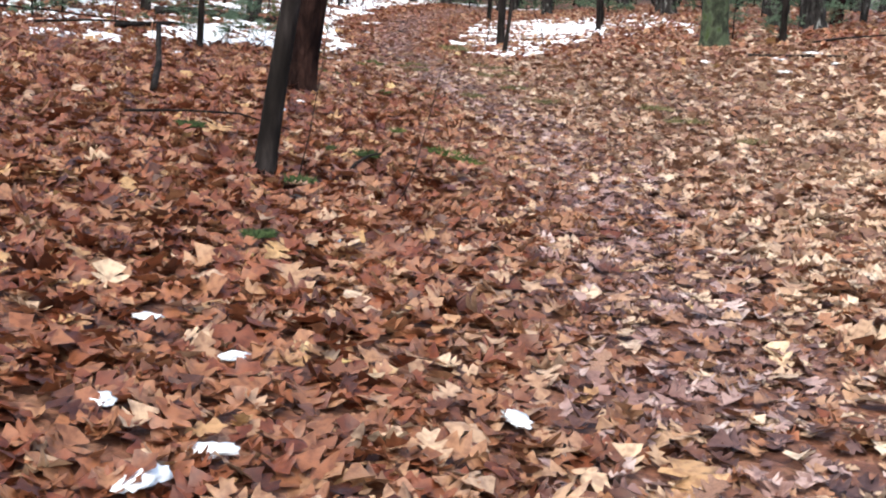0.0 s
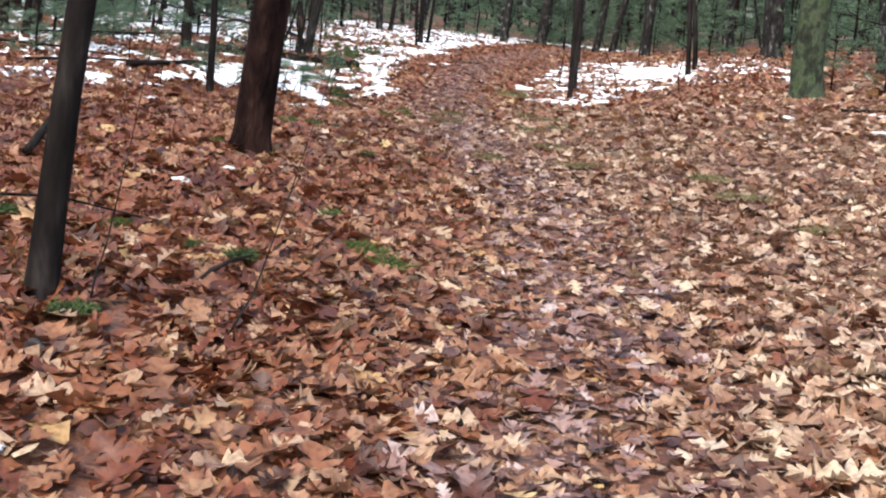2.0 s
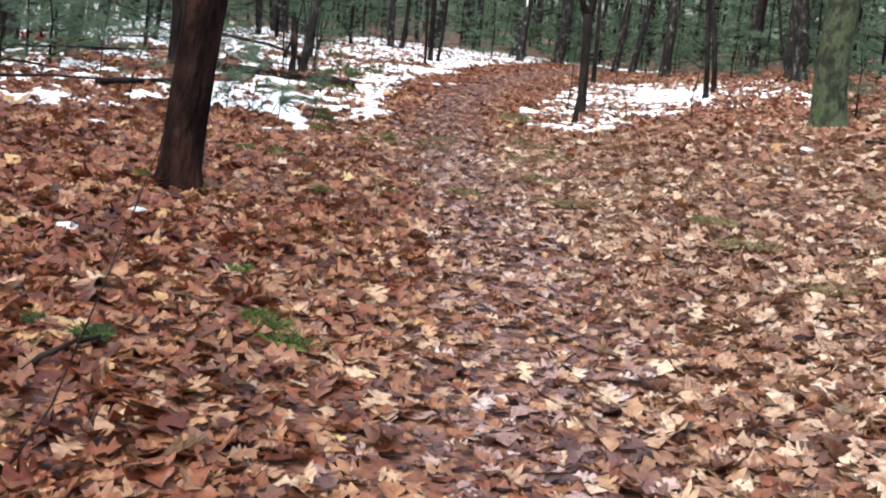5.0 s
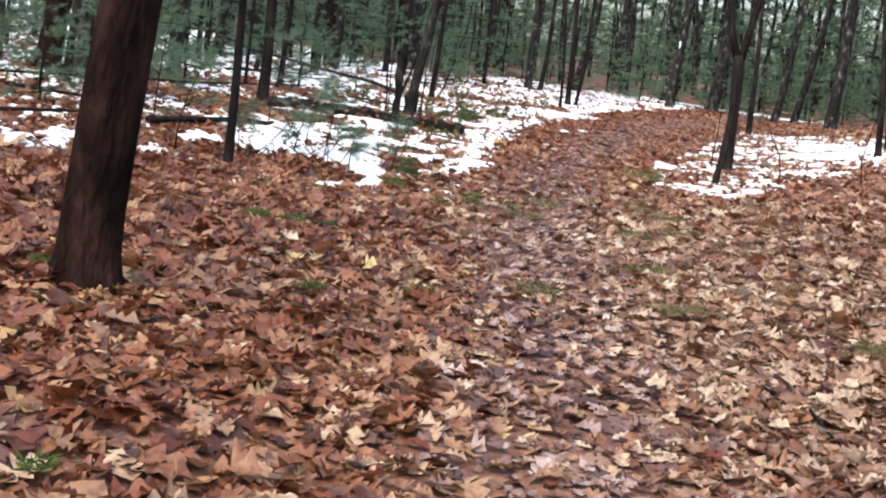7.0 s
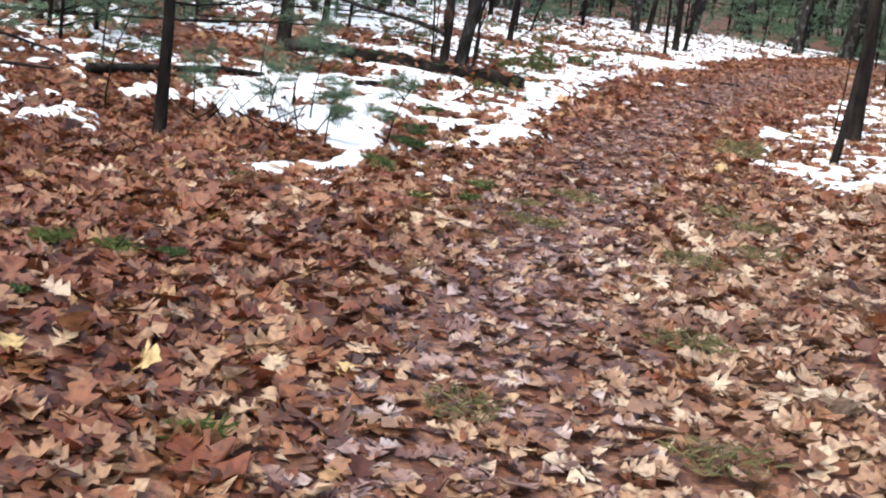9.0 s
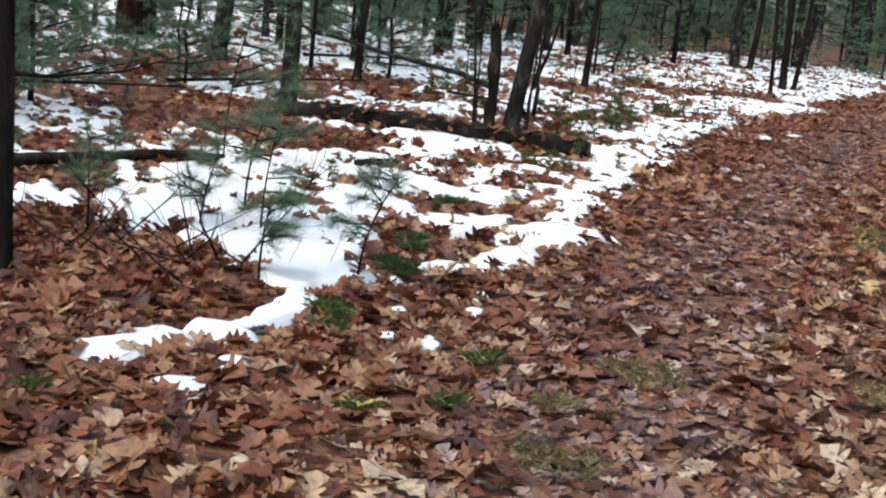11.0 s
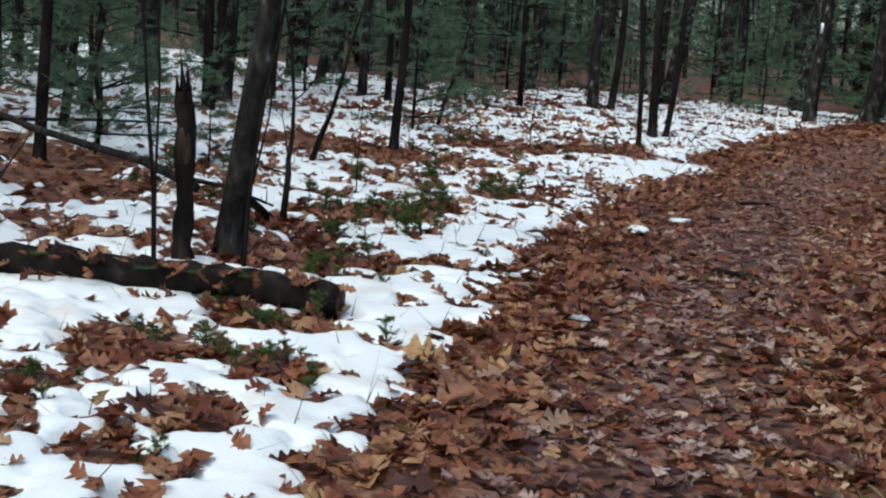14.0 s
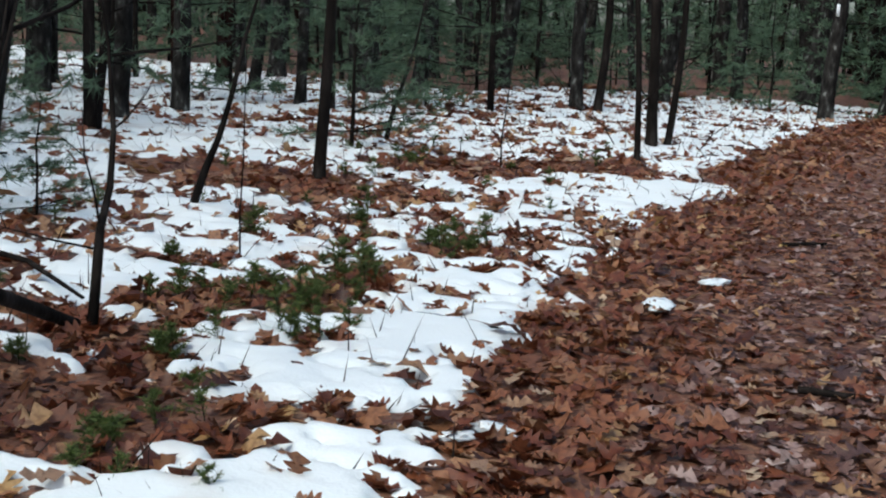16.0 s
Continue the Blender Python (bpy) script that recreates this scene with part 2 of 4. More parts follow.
BARE_LOG = [(-3.68, 23.26, 0.22, 0.34, -0.6), (-3.59, 22.54, 0.09, 0.26, -0.55), (-3.76, 21.87, 0.08, 0.2, -0.5), (-3.36, 24.0, 0.28, 0.2, -0.6), (-3.33, 23.35, 0.11, 0.22, -0.5), (-2.95, 23.2, 0.06, 0.2, -0.5), (-2.79, 23.33, 0.06, 0.2, -0.5), (-3.07, 24.91, 0.08, 0.11, -0.55),
            (-3.67, 25.63, 0.09, 0.18, -0.5), (-2.62, 23.08, 0.09, 0.13, -0.5), (-2.95, 22.69, 0.14, 0.14, -0.6), (-3.67, 24.01, 0.09, 0.18, -0.5), (-4.28, 27.66, 0.12, 0.5, -0.4), (-4.01, 25.47, 0.19, 0.4, -0.5)]
BARE_MIDDLE = [(-4.2, 25.55, 0.6, 0.4, -0.6),
               (-4.1, 25.3, 0.25, 0.22, -0.5), (-4.7, 26.3, 0.4, 0.25, -0.4), (-4.5, 27.4, 0.5, 0.2, -0.3), (-5.3, 29.4, 0.6, 0.4, -0.3), (-6.5, 30.9, 1.3, 0.55, -0.75), (-4.7, 34.0, 0.8, 0.7, -0.75),
               (-5.5, 32.9, 0.7, 0.5, -0.6), (-6.9, 23.1, 1.2, 0.35, -0.6), (-6.7, 26.6, 0.9, 0.5, -0.5), (-8.8, 25.6, 1.3, 0.8, -0.5), (-7.8, 27.6, 1.0, 0.6, -0.45)]
DEEP_SNOW = [(-3.5, 21.6, 1.3, 1.6, 0.05), (-3.15, 25.3, 0.45, 0.9, 0.17), (-2.62, 18.95, 0.35, 0.2, 0.25), (-3.4, 28.4, 0.4, 1.4, 0.12), (-3.3, 33.3, 0.4, 0.4, 0.3), (-2.6, 22.9, 0.3, 0.8, 0.12), (-3.94, 23.93, 0.22, 0.16, 0.4), (-3.04, 23.6, 0.34, 0.13, 0.3), (-3.13, 22.87, 0.14, 0.1, 0.2), (-3.42, 27.26, 0.26, 0.33, 0.25), (-3.83, 33.32, 0.45, 0.67, 0.3), (-2.37, 20.46, 0.05, 0.2, 0.35), (-2.34, 20.8, 0.05, 0.22, 0.3)]
# evergreen seedlings, each in a ring of bare leaves
SEED_A = [(-3.77, 21.88), (-3.68, 23.36), (-4.29, 27.67), (-2.76, 22.09), (-3.63, 22.59), (-2.99, 23.29), (-2.75, 23.25), (-2.8, 20.89), (-3.32, 23.34), (-4.79, 23.11), (-3.51, 21.8), (-4.38, 29.26), (-4.15, 28.02)]
SEED_B = [(-3.77, 24.1), (-3.26, 23.32), (-2.76, 23.99), (-3.23, 24.3), (-4.82, 27.13), (-4.18, 27.3), (-4.63, 27.53), (-4.26, 29.08), (-4.45, 28.1), (-3.91, 25.28), (-5.08, 29.5), (-6.08, 32.92), (-4.3, 26.22), (-4.41, 28.49), (-3.32, 23.86), (-3.07, 23.42)]
SEED_C = [(-3.78, 25.13), (-3.65, 25.58), (-4.62, 25.76), (-4.25, 26.21), (-3.99, 26.83), (-3.84, 27.07), (-4.15, 27.34), (-4.52, 27.32), (-4.8, 27.09), (-4.31, 29.24), (-4.27, 28.17), (-5.97, 32.54), (-5.3, 28.68), (-3.99, 29.31), (-5.37, 27.86), (-5.05, 29.69)]
SEED_RINGS = [(x, y, 0.15, 0.11, -0.26) for x, y in SEED_A + SEED_B + SEED_C]
# tongues and patches lying by themselves outside the main sheet
PATCHES = [(-1.88, 20.2, 0.17, 0.36, 1.5), (-2.05, 19.66, 0.14, 0.13, 1.4), (-2.18, 17.36, 0.14, 0.15, 1.7), (-2.2, 17.62, 0.15, 0.16, 1.7), (-2.17, 17.93, 0.19, 0.11, 1.7), (-2.14, 18.27, 0.10, 0.2, 1.7), (-2.18, 18.53, 0.08, 0.12, 1.3), (-1.78, 17.57, 0.08, 0.10, 1.3), (-1.69, 17.16, 0.09, 0.10, 1.4), (-1.52, 18.98, 0.08, 0.10, 1.35), (-1.64, 19.32, 0.05, 0.08, 1.2), (0.8, 21.5, 0.4, 0.5, 0.3), (0.97, 20.6, 0.16, 0.14, 0.4), (1.0, 25.0, 0.5, 0.6, 0.12)]


def snow_depth(x, y):
    """Depth of the snow in metres; below nought there is none."""
    x, y = np.asarray(x, float), np.asarray(y, float)
    left = np.minimum.reduce([(np.interp(y, EDGE_Y, EDGE_X) - x) / 0.3, (y - np.interp(x, [-8, -4.2, -3.7, -2.4, -1.75, -1.4], [14.4, 15.0, 17.2, 17.6, 18.0, 18.5])) / 0.4,
                              (np.interp(x, [-16, -10, -7, -3.5, 0, 5], [44, 44, 46.5, 48.5, 50, 50]) - y) / 1.0])
    right = np.minimum.reduce([(x - np.interp(y, [20.3, 21.8, 25.4, 28, 34], [0.9, 0.17, -0.5, -0.4, -0.4])) / 0.35, (y - np.interp(x, [0, 0.3, 0.97, 1.3, 1.65, 2.3, 3.3], [21.9, 21.6, 20.4, 21.4, 24.4, 25.8, 26.5])) / 0.5,
                               (38 - y) / 1.5, (np.interp(y, [20, 24, 28, 34], [1.3, 2.4, 3.9, 3.5]) + 0.6 - x) / 0.8])
    inside = np.clip(np.maximum(left, right), -1.5, 1.0)
    cover = np.where(inside > 0, 0.535 + 0.05 * inside, 0.5 + 0.5 * inside)
    cover = cover - 0.02 * ((y > 24.5) & (y < 32) & (x < -3.5)) - 0.17 * np.clip((-4.4 - x) / 0.4, 0, 1) * np.interp(y, [24, 26.5, 30], [1.0, 0.35, 0.0]) - (0.11 + 0.06 * np.clip(x - 1.2, 0, 2) + 0.04 * (y > 21.3)) * (right > 0) - 0.04 * (x < -6) - 0.14 * np.clip((-3.7 - x) / 0.5, 0, 1) * np.clip((20.5 - y) / 1.0, 0, 1) - 0.02 * (y > 22) - 0.02 * (y > 34)
    for sx, sy, rx, ry, add in BARE_NEAR + BARE_BACK + BARE_LOG + BARE_MIDDLE + DEEP_SNOW + PATCHES + SEED_RINGS:
        cover = cover + add * np.exp(-((x - sx) / rx) ** 2 - ((y - sy) / ry) ** 2)
    wob = 0.22 * fbm(x * 1.3, y * 1.8, 21, 3) + 0.33 * fbm(x * 4.2, y * 6.2, 33, 3) + 0.45 * fbm(x * 8.5, y * 11.5, 47, 3)
    calm = np.clip((26.5 - y) / 2, 0, 1) * np.clip((x + 5) / 0.8, 0, 1) * (left > -0.2)
    return 0.30 * (cover + 0.055 * calm * (left > 0) + (2.1 - 0.8 * calm) * (wob - 0.5) - 0.515)


def mesh_from(name, verts, faces, smooth=True):
    me = bpy.data.meshes.new(name)
    me.from_pydata(verts if isinstance(verts, list) else verts.tolist(), [], faces if isinstance(faces, list) else faces.tolist())
    if smooth:
        me.polygons.foreach_set("use_smooth", np.ones(len(me.polygons), bool))
    me.update()
    return me


def part(name, me, material, parent=None, label=""):
    ob = new(name, me)
    if material and not me.materials:
        me.materials.append(material)
    if parent:
        ob.parent = parent
    return tagged(ob, label)


def thing(name, where, label, category, group=""):
    ob = new(name)
    ob.empty_display_size = 0.2
    ob.location = where
    return tagged(ob, label, category, group)


def big_mesh(name, co, tris):
    """A mesh from arrays of corners and triangles."""
    me = bpy.data.meshes.new(name)
    me.vertices.add(len(co))
    me.vertices.foreach_set("co", np.ascontiguousarray(co, np.float32).ravel())
    me.loops.add(tris.size)
    me.loops.foreach_set("vertex_index", np.ascontiguousarray(tris, np.int32).ravel())
    me.polygons.add(len(tris))
    me.polygons.foreach_set("loop_start", np.arange(0, tris.size, 3, dtype=np.int32))
    me.polygons.foreach_set("use_smooth", np.ones(len(tris), bool))
    me.update(calc_edges=True)
    return me


def steps(*runs):
    """Grid lines: runs of (from, to, step)."""
    out = []
    for a, b, s in runs:
        out += list(np.arange(a, b, s))
    return np.array(out + [runs[-1][1]])


# ---- ground ----
gx = steps((-400, -60, 40), (-60, -20, 4), (-20, -8, 0.5), (-8, 7, 0.16), (7, 20, 0.7), (20, 60, 4), (60, 400, 40))
gy = steps((-300, -20, 40), (-20, 2, 1.0), (2, 38, 0.16), (38, 60, 0.8), (60, 100, 4), (100, 600, 50))
X, Y = np.meshgrid(gx, gy)
co = to_world(X.ravel(), Y.ravel(), ground_height(X.ravel(), Y.ravel()))
nx, ny = len(gx), len(gy)
i = (np.arange(ny - 1)[:, None] * nx + np.arange(nx - 1)).ravel()
ground = part("ground", mesh_from("ground", co, np.stack([i, i + 1, i + nx + 1, i + nx], 1)), M_SOIL)
tagged(ground, "forest floor of dark brown leaf mould under fallen leaves", "ground", kind="structure")


# ---- snow ----
def snow_sheet(x0, x1, y0, y1, step, name):
    xs, ys = np.arange(x0, x1 + step / 2, step), np.arange(y0, y1 + step / 2, step)
    sx, sy = np.meshgrid(xs, ys)
    sx, sy = sx.ravel(), sy.ravel()
    d = snow_depth(sx, sy)
    h = 0.036 * np.tanh(np.maximum(d, -0.02) / 0.022) + 0.010 * (fbm(sx * 3, sy * 3, 51, 2) - 0.5) * (d > 0.01)
    c = to_world(sx, sy, ground_height(sx, sy) + h + 0.012)
    n = len(xs)
    k = (np.arange(len(ys) - 1)[:, None] * n + np.arange(n - 1)).ravel()
    quads = np.stack([k, k + 1, k + n + 1, k + n], 1)
    quads = quads[(d[quads] > -0.004).any(1)]
    used, inverse = np.unique(quads, return_inverse=True)
    ob = part("snow", mesh_from("snow", c[used], inverse.reshape(-1, 4)), M_SNOW)
    return tagged(ob, name, "snow", kind="stuff")


snow_sheet(-9, -5, 14.2, 30, 0.06, "old broken snow under young pines beside the path")
snow_sheet(-5, -1, 14.2, 27.5, 0.03, "thin patchy wet snow lying between leaves and seedlings")
snow_sheet(-5, -1, 27.5, 30, 0.04, "thin broken snow with many small holes over leaves")
snow_sheet(-9, -1, 30, 40, 0.06, "broken snow over leaves and low twigs towards the wood")
snow_sheet(-0.6, 6, 18.4, 38, 0.06, "thin patch of melting snow on leaves round a slim trunk")
snow_sheet(-26, -9, 14, 42, 0.13, "patchy old snow on the far forest floor")
snow_sheet(-9, 10, 40, 50, 0.12, "patchy old snow beyond the bend of the path")


# ---- leaf litter ----
def oak_leaf(lobes, seed, width=0.62, detail=True):
    """A lobed oak leaf of unit length, folded along its midrib: corners and triangles."""
    r = random.Random(seed)
    upper, step = [], 0.76 / lobes
    for k in range(lobes):
        a = 0.12 + step * (k + 0.5)
        w = width * 0.5 * (0.55 + 0.45 * math.sin(math.pi * (0.12 + 0.8 * a))) * r.uniform(0.85, 1.15) * (0.82 if k == lobes - 1 else 1)
        upper.append((a + step * 0.16, w))
        if detail:
            upper.append((a + step * 0.34, w * r.uniform(0.74, 0.92)))
        upper.append((a + step * 0.52, w * r.uniform(0.26, 0.46)))
    lower = [(x + r.uniform(-0.02, 0.02), -y * r.uniform(0.85, 1.1)) for x, y in upper]
    n = len(upper)
    pts = [(0.0, 0.0)] + upper + [(1.0, 0.0)] + lower + [(0.24, 0.0), (0.5, 0.0), (0.76, 0.0)]
    mid = 2 * n + 2
    tris = []
    for ring, flip in (([0] + list(range(1, n + 1)) + [n + 1], False), ([0] + list(range(n + 2, 2 * n + 2)) + [n + 1], True)):
        last = None
        for p, q in zip(ring, ring[1:]):
            m = mid + min(2, int(3 * (pts[p][0] + pts[q][0]) / 2))
            if last is not None and m != last:
                tris.append((p, last, m) if not flip else (p, m, last))
            tris.append((q, p, m) if not flip else (p, q, m))
            last = m
    fold, curl, bend, twist = r.uniform(-0.15, 0.35), r.uniform(-0.6, 1.0), r.uniform(-0.8, 0.5), r.uniform(-0.6, 0.6)
    v = []
    for k, (x, y) in enumerate(pts):
        lift = r.uniform(-0.035, 0.05) if abs(y) > 0.12 else 0.0
        v.append(((x - 0.5) * (1 - 0.12 * abs(bend)), y * (1 - 0.35 * min(1.0, abs(curl) * abs(y))), fold * abs(y) + curl * y * y * 1.8 + bend * (x - 0.5) ** 2 + twist * y * (x - 0.5) + lift))
    return np.array(v), np.array(tris)


LEAVES = [oak_leaf(3, s, 0.62 + 0.05 * (s % 5)) for s in range(16)]
PLAIN = [oak_leaf(3, s + 20, 0.60 + 0.05 * (s % 5), detail=False) for s in range(12)]
SIMPLE = [oak_leaf(2, s + 40, detail=False) for s in range(5)]


def scatter(x, y, z, size, tilt, shapes, rng):
    """Leaves laid at the given spots of the hillside: one joined mesh."""
    n = len(x)
    base = to_world(x, y, z)
    yaw, pick = rng.uniform(0, 2 * math.pi, n), rng.integers(0, len(shapes), n)
    ta, tb = rng.normal(0, 1, n) * tilt, rng.normal(0, 1, n) * tilt
    cos, sin, coords, tris, start = np.cos, np.sin, [], [], 0
    for k, (v, t) in enumerate(shapes):
        s = np.nonzero(pick == k)[0]
        p = v[None] * size[s][:, None, None]
        px, py, pz = p[..., 0], p[..., 1], p[..., 2]
        a, b, c = ta[s][:, None], tb[s][:, None], yaw[s][:, None]
        py, pz = py * cos(a) - pz * sin(a), py * sin(a) + pz * cos(a)
        px, pz = px * cos(b) + pz * sin(b), -px * sin(b) + pz * cos(b)
        px, py = px * cos(c) - py * sin(c), px * sin(c) + py * cos(c)
        low = np.minimum(pz.min(1), 0)[:, None] * 0.55
        q = np.stack([px, py, pz - low], -1) + base[s][:, None]
        coords.append(q.reshape(-1, 3))
        tris.append((t[None] + (np.arange(len(s)) * len(v))[:, None, None] + start).reshape(-1, 3))
        start += len(s) * len(v)
    return np.concatenate(coords), np.concatenate(tris)


rng = np.random.default_rng(5)


def path_middle(y):
    return np.interp(y, [0, 8, 11, 13.5, 15.3, 17.3, 20.5, 25, 31, 38, 44], [2.1, 1.9, 1.62, 0.95, 0.4, -0.25, -0.95, -1.6, -2.1, -2.0, -1.2])


def litter(x0, x1, y0, y1, per_m2, size, shapes, name):
    n = int((x1 - x0) * (y1 - y0) * per_m2)
    x, y = rng.uniform(x0, x1, n), rng.uniform(y0, y1, n)
    d = snow_depth(x, y)
    rim = np.minimum.reduce([x - x0, x1 - x, y - y0, y1 - y]) / 0.6
    keep = ((d < -0.006) | (rng.uniform(0, 1, n) < np.interp(y, [28, 36], [0.04, 0.02]))) & (rng.uniform(0, 1, n) < 0.8 + rim)
    x, y, d = x[keep], y[keep], d[keep]
    n = len(x)
    near = np.exp(-((x - path_middle(y)) / 0.55) ** 2)
    s = size * rng.lognormal(0, 0.24, n) * (1 - 0.22 * near)
    tilt = 0.30 - 0.14 * near + 0.15 * np.exp(-(d / 0.04) ** 2)
    z = ground_height(x, y) + rng.uniform(0.0, 0.026, n) * np.clip(0.3 - d * 12, 0.3, 1) + 0.036 * np.tanh(np.maximum(d, 0) / 0.022)
    worn = (near > 0.3) & (rng.uniform(0, 1, n) < 0.5 * near)
    # paler tones right of the path; redder ones left of it and further on
    pale = ~worn & (rng.uniform(0, 1, n) < 0.85 / (1 + np.exp(-(x - path_middle(y) - np.interp(y, [9, 13], [0.35, 0.0])) / 0.35)) * np.interp(y, [15, 22], [1.0, 0.3]))
    red = rng.uniform(0, 1, n) < np.maximum(np.interp(y, [16, 23], [0.12, 0.9]), 0.9 / (1 + np.exp((x - path_middle(y) + 0.95) / 0.4)))
    for sel, material, label in ((worn, M_TRODDEN, "trodden greyish purple leaves along the middle of the path"), (pale, M_PALE, "pale tan fallen oak leaves on the bank side of the path"), (~worn & ~pale & ~red, M_LEAF, name), (~worn & ~pale & red, M_LEAF_RED, "wet " + name.replace("wet ", ""))):
        if sel.sum() > 30:
            co, tr = scatter(x[sel], y[sel], z[sel], s[sel], tilt[sel], shapes, rng)
            ob = tagged(part("leaf_litter", big_mesh("leaf_litter", co, tr), material), label, "fallen leaves", kind="stuff")
    return ob


litter_near = litter(-2.8, 4.0, 2.6, 9, 330, 0.125, LEAVES, "wet brown and tan fallen oak leaves covering the forest path")
litter(-3.6, 4.0, 9, 14, 310, 0.122, LEAVES, "wet brown fallen oak leaves round a pine's foot and over the path")
litter(-3.6, 2.6, 14, 20, 290, 0.122, LEAVES, "wet reddish brown oak leaves on the path beside the snow")
litter(-3.6, 1.4, 20, 28, 260, 0.122, LEAVES, "wet reddish brown oak leaves on the path along the snow")
litter(-5.4, -3.6, 16, 30, 240, 0.108, LEAVES, "reddish brown oak leaves lying between seedlings and patches of snow")
litter(-5.4, -4.2, 30, 34, 150, 0.12, SIMPLE, "reddish brown oak leaves showing through thin broken snow")
litter(-7.0, -5.4, 16, 34, 120, 0.13, SIMPLE, "dark reddish brown oak leaves showing between patches of snow")
litter(1.4, 4.0, 20, 28, 130, 0.14, SIMPLE, "brown oak leaves at the edge of a snow patch")
litter(-4.2, 1.0, 28, 34, 280, 0.108, SIMPLE, "reddish brown oak leaves on the path where it runs on past the snow")
litter(-9, 6, 34, 47, 105, 0.14, SIMPLE, "reddish brown fallen leaves where the path bends away")
litter(2.6, 11, 14, 34, 55, 0.17, SIMPLE, "pale brown fallen leaves on the bank beside the path")
litter(2.6, 5.8, 14, 23, 150, 0.125, SIMPLE, "pale tan fallen oak leaves on the low bank")
litter(4.0, 5.8, 9, 14, 150, 0.125, SIMPLE, "pale tan fallen oak leaves beside the bend of the path")
litter(4.0, 8, 6, 14, 80, 0.16, SIMPLE, "pale brown fallen leaves at the foot of the bank")
litter(-16, -7, 16, 42, 36, 0.165, SIMPLE, "brown fallen leaves between snow patches under the trees")
litter(-11, -3.6, 6, 16, 65, 0.165, SIMPLE, "dark brown fallen leaves under the trees")

FEW = [oak_leaf(1, s + 60, 0.7, False) for s in range(4)]
for x0, x1, y0, y1 in ((-16, -11, -6, 17), (-11, -2.8, -6, 6), (-2.8, 4.0, -6, 2.2), (4.0, 15, -6, 6), (8, 15, 6, 14), (11, 18, 14, 50), (6, 11, 34, 50)):
    litter(x0, x1, y0, y1, 14, 0.19, FEW, "brown fallen leaves lying thinly through the wood")

# small dark twigs standing in snow and leaves
n = 15000
tx, ty = rng.uniform(-14, 4, n), rng.uniform(16, 47, n)
keep = (snow_depth(tx, ty) > -0.06) & ((tx < path_middle(ty) - 0.8) | (tx > path_middle(ty) + 1.0))
tx, ty = tx[keep], ty[keep]
n = len(tx)
foot = to_world(tx, ty, ground_height(tx, ty))
lean = np.stack([rng.normal(0, 0.5, n), rng.normal(0, 0.5, n), rng.uniform(0.25, 1.0, n)], -1) * (0.30 * rng.uniform(0.25, 1.0, n) ** 2)[:, None]
side = np.stack([rng.uniform(0.0015, 0.004, n) * np.interp(ty, [20, 40], [1.0, 2.2]), np.zeros(n), np.zeros(n)], -1)
twig_co = np.stack([foot - side, foot + side, foot + lean + side * 0.4], 1).reshape(-1, 3)
twig_litter = tagged(part("twig_litter", big_mesh("twig_litter", twig_co, np.arange(3 * n).reshape(-1, 3)), M_BARK_DARK), "thin dark twigs poking out of snow and leaves", "twigs", kind="stuff")


# ---- trees ----
def tube(points, radii, sides=10, rough=0.0, seed=0, cap=True):
    """A tapering limb through points: corners and faces."""
    r = random.Random(seed)
    pts = [Vector(p) for p in points]
    v, f = [], []
    ridge = [r.uniform(-1, 1) for _ in range(sides)]
    for k, p in enumerate(pts):
        d = (pts[min(k + 1, len(pts) - 1)] - pts[max(k - 1, 0)]).normalized()
        a = d.cross(Vector((0.31, 0.95, 0.05))).normalized()
        b = d.cross(a)
        for s in range(sides):
            w = 2 * math.pi * s / sides
            q = radii[k] * (1 + rough * (0.6 * ridge[s] + 0.7 * r.uniform(-1, 1)))
            v.append(tuple(p + a * math.cos(w) * q + b * math.sin(w) * q))
    for k in range(len(pts) - 1):
        for s in range(sides):
            t = (s + 1) % sides
            f.append((k * sides + s, k * sides + t, (k + 1) * sides + t, (k + 1) * sides + s))
    if cap:
        f.append(tuple(range(sides))[::-1])
        f.append(tuple((len(pts) - 1) * sides + s for s in range(sides)))
    return v, f


def join(*pieces):
    v, f = [], []
    for pv, pf in pieces:
        o = len(v)
        v += [tuple(p) for p in pv]
        f += [tuple(k + o for k in q) for q in pf]
    return v, f


def limb_points(start, direction, length, count, r, wander=0.12, lift=0.0):
    p, d = Vector(start), Vector(direction).normalized()
    out = [p.copy()]
    for _ in range(count):
        d = (d + Vector((r.uniform(-wander, wander), r.uniform(-wander, wander), r.uniform(-wander, wander) + lift))).normalized()
        p = p + d * (length / count)
        out.append(p.copy())
    return out


def bare_limb(start, direction, length, radius, r, twigs=4, sides=5):
    pts = limb_points(start, direction, length, 5, r, 0.16, 0.06)
    pieces = [tube(pts, [radius * (1 - 0.16 * k) for k in range(6)], sides, 0, r.randint(0, 999), False)]
    for _ in range(twigs):
        k = r.randint(1, 5)
        d = (pts[k] - pts[k - 1]).normalized() + Vector((r.uniform(-0.9, 0.9), r.uniform(-0.9, 0.9), r.uniform(-0.3, 0.8)))
        tw = limb_points(pts[k], d, length * r.uniform(0.25, 0.5), 3, r, 0.2)
        pieces.append(tube(tw, [radius * 0.4, radius * 0.3, radius * 0.2, radius * 0.08], 4, 0, 0, False))
    return join(*pieces)


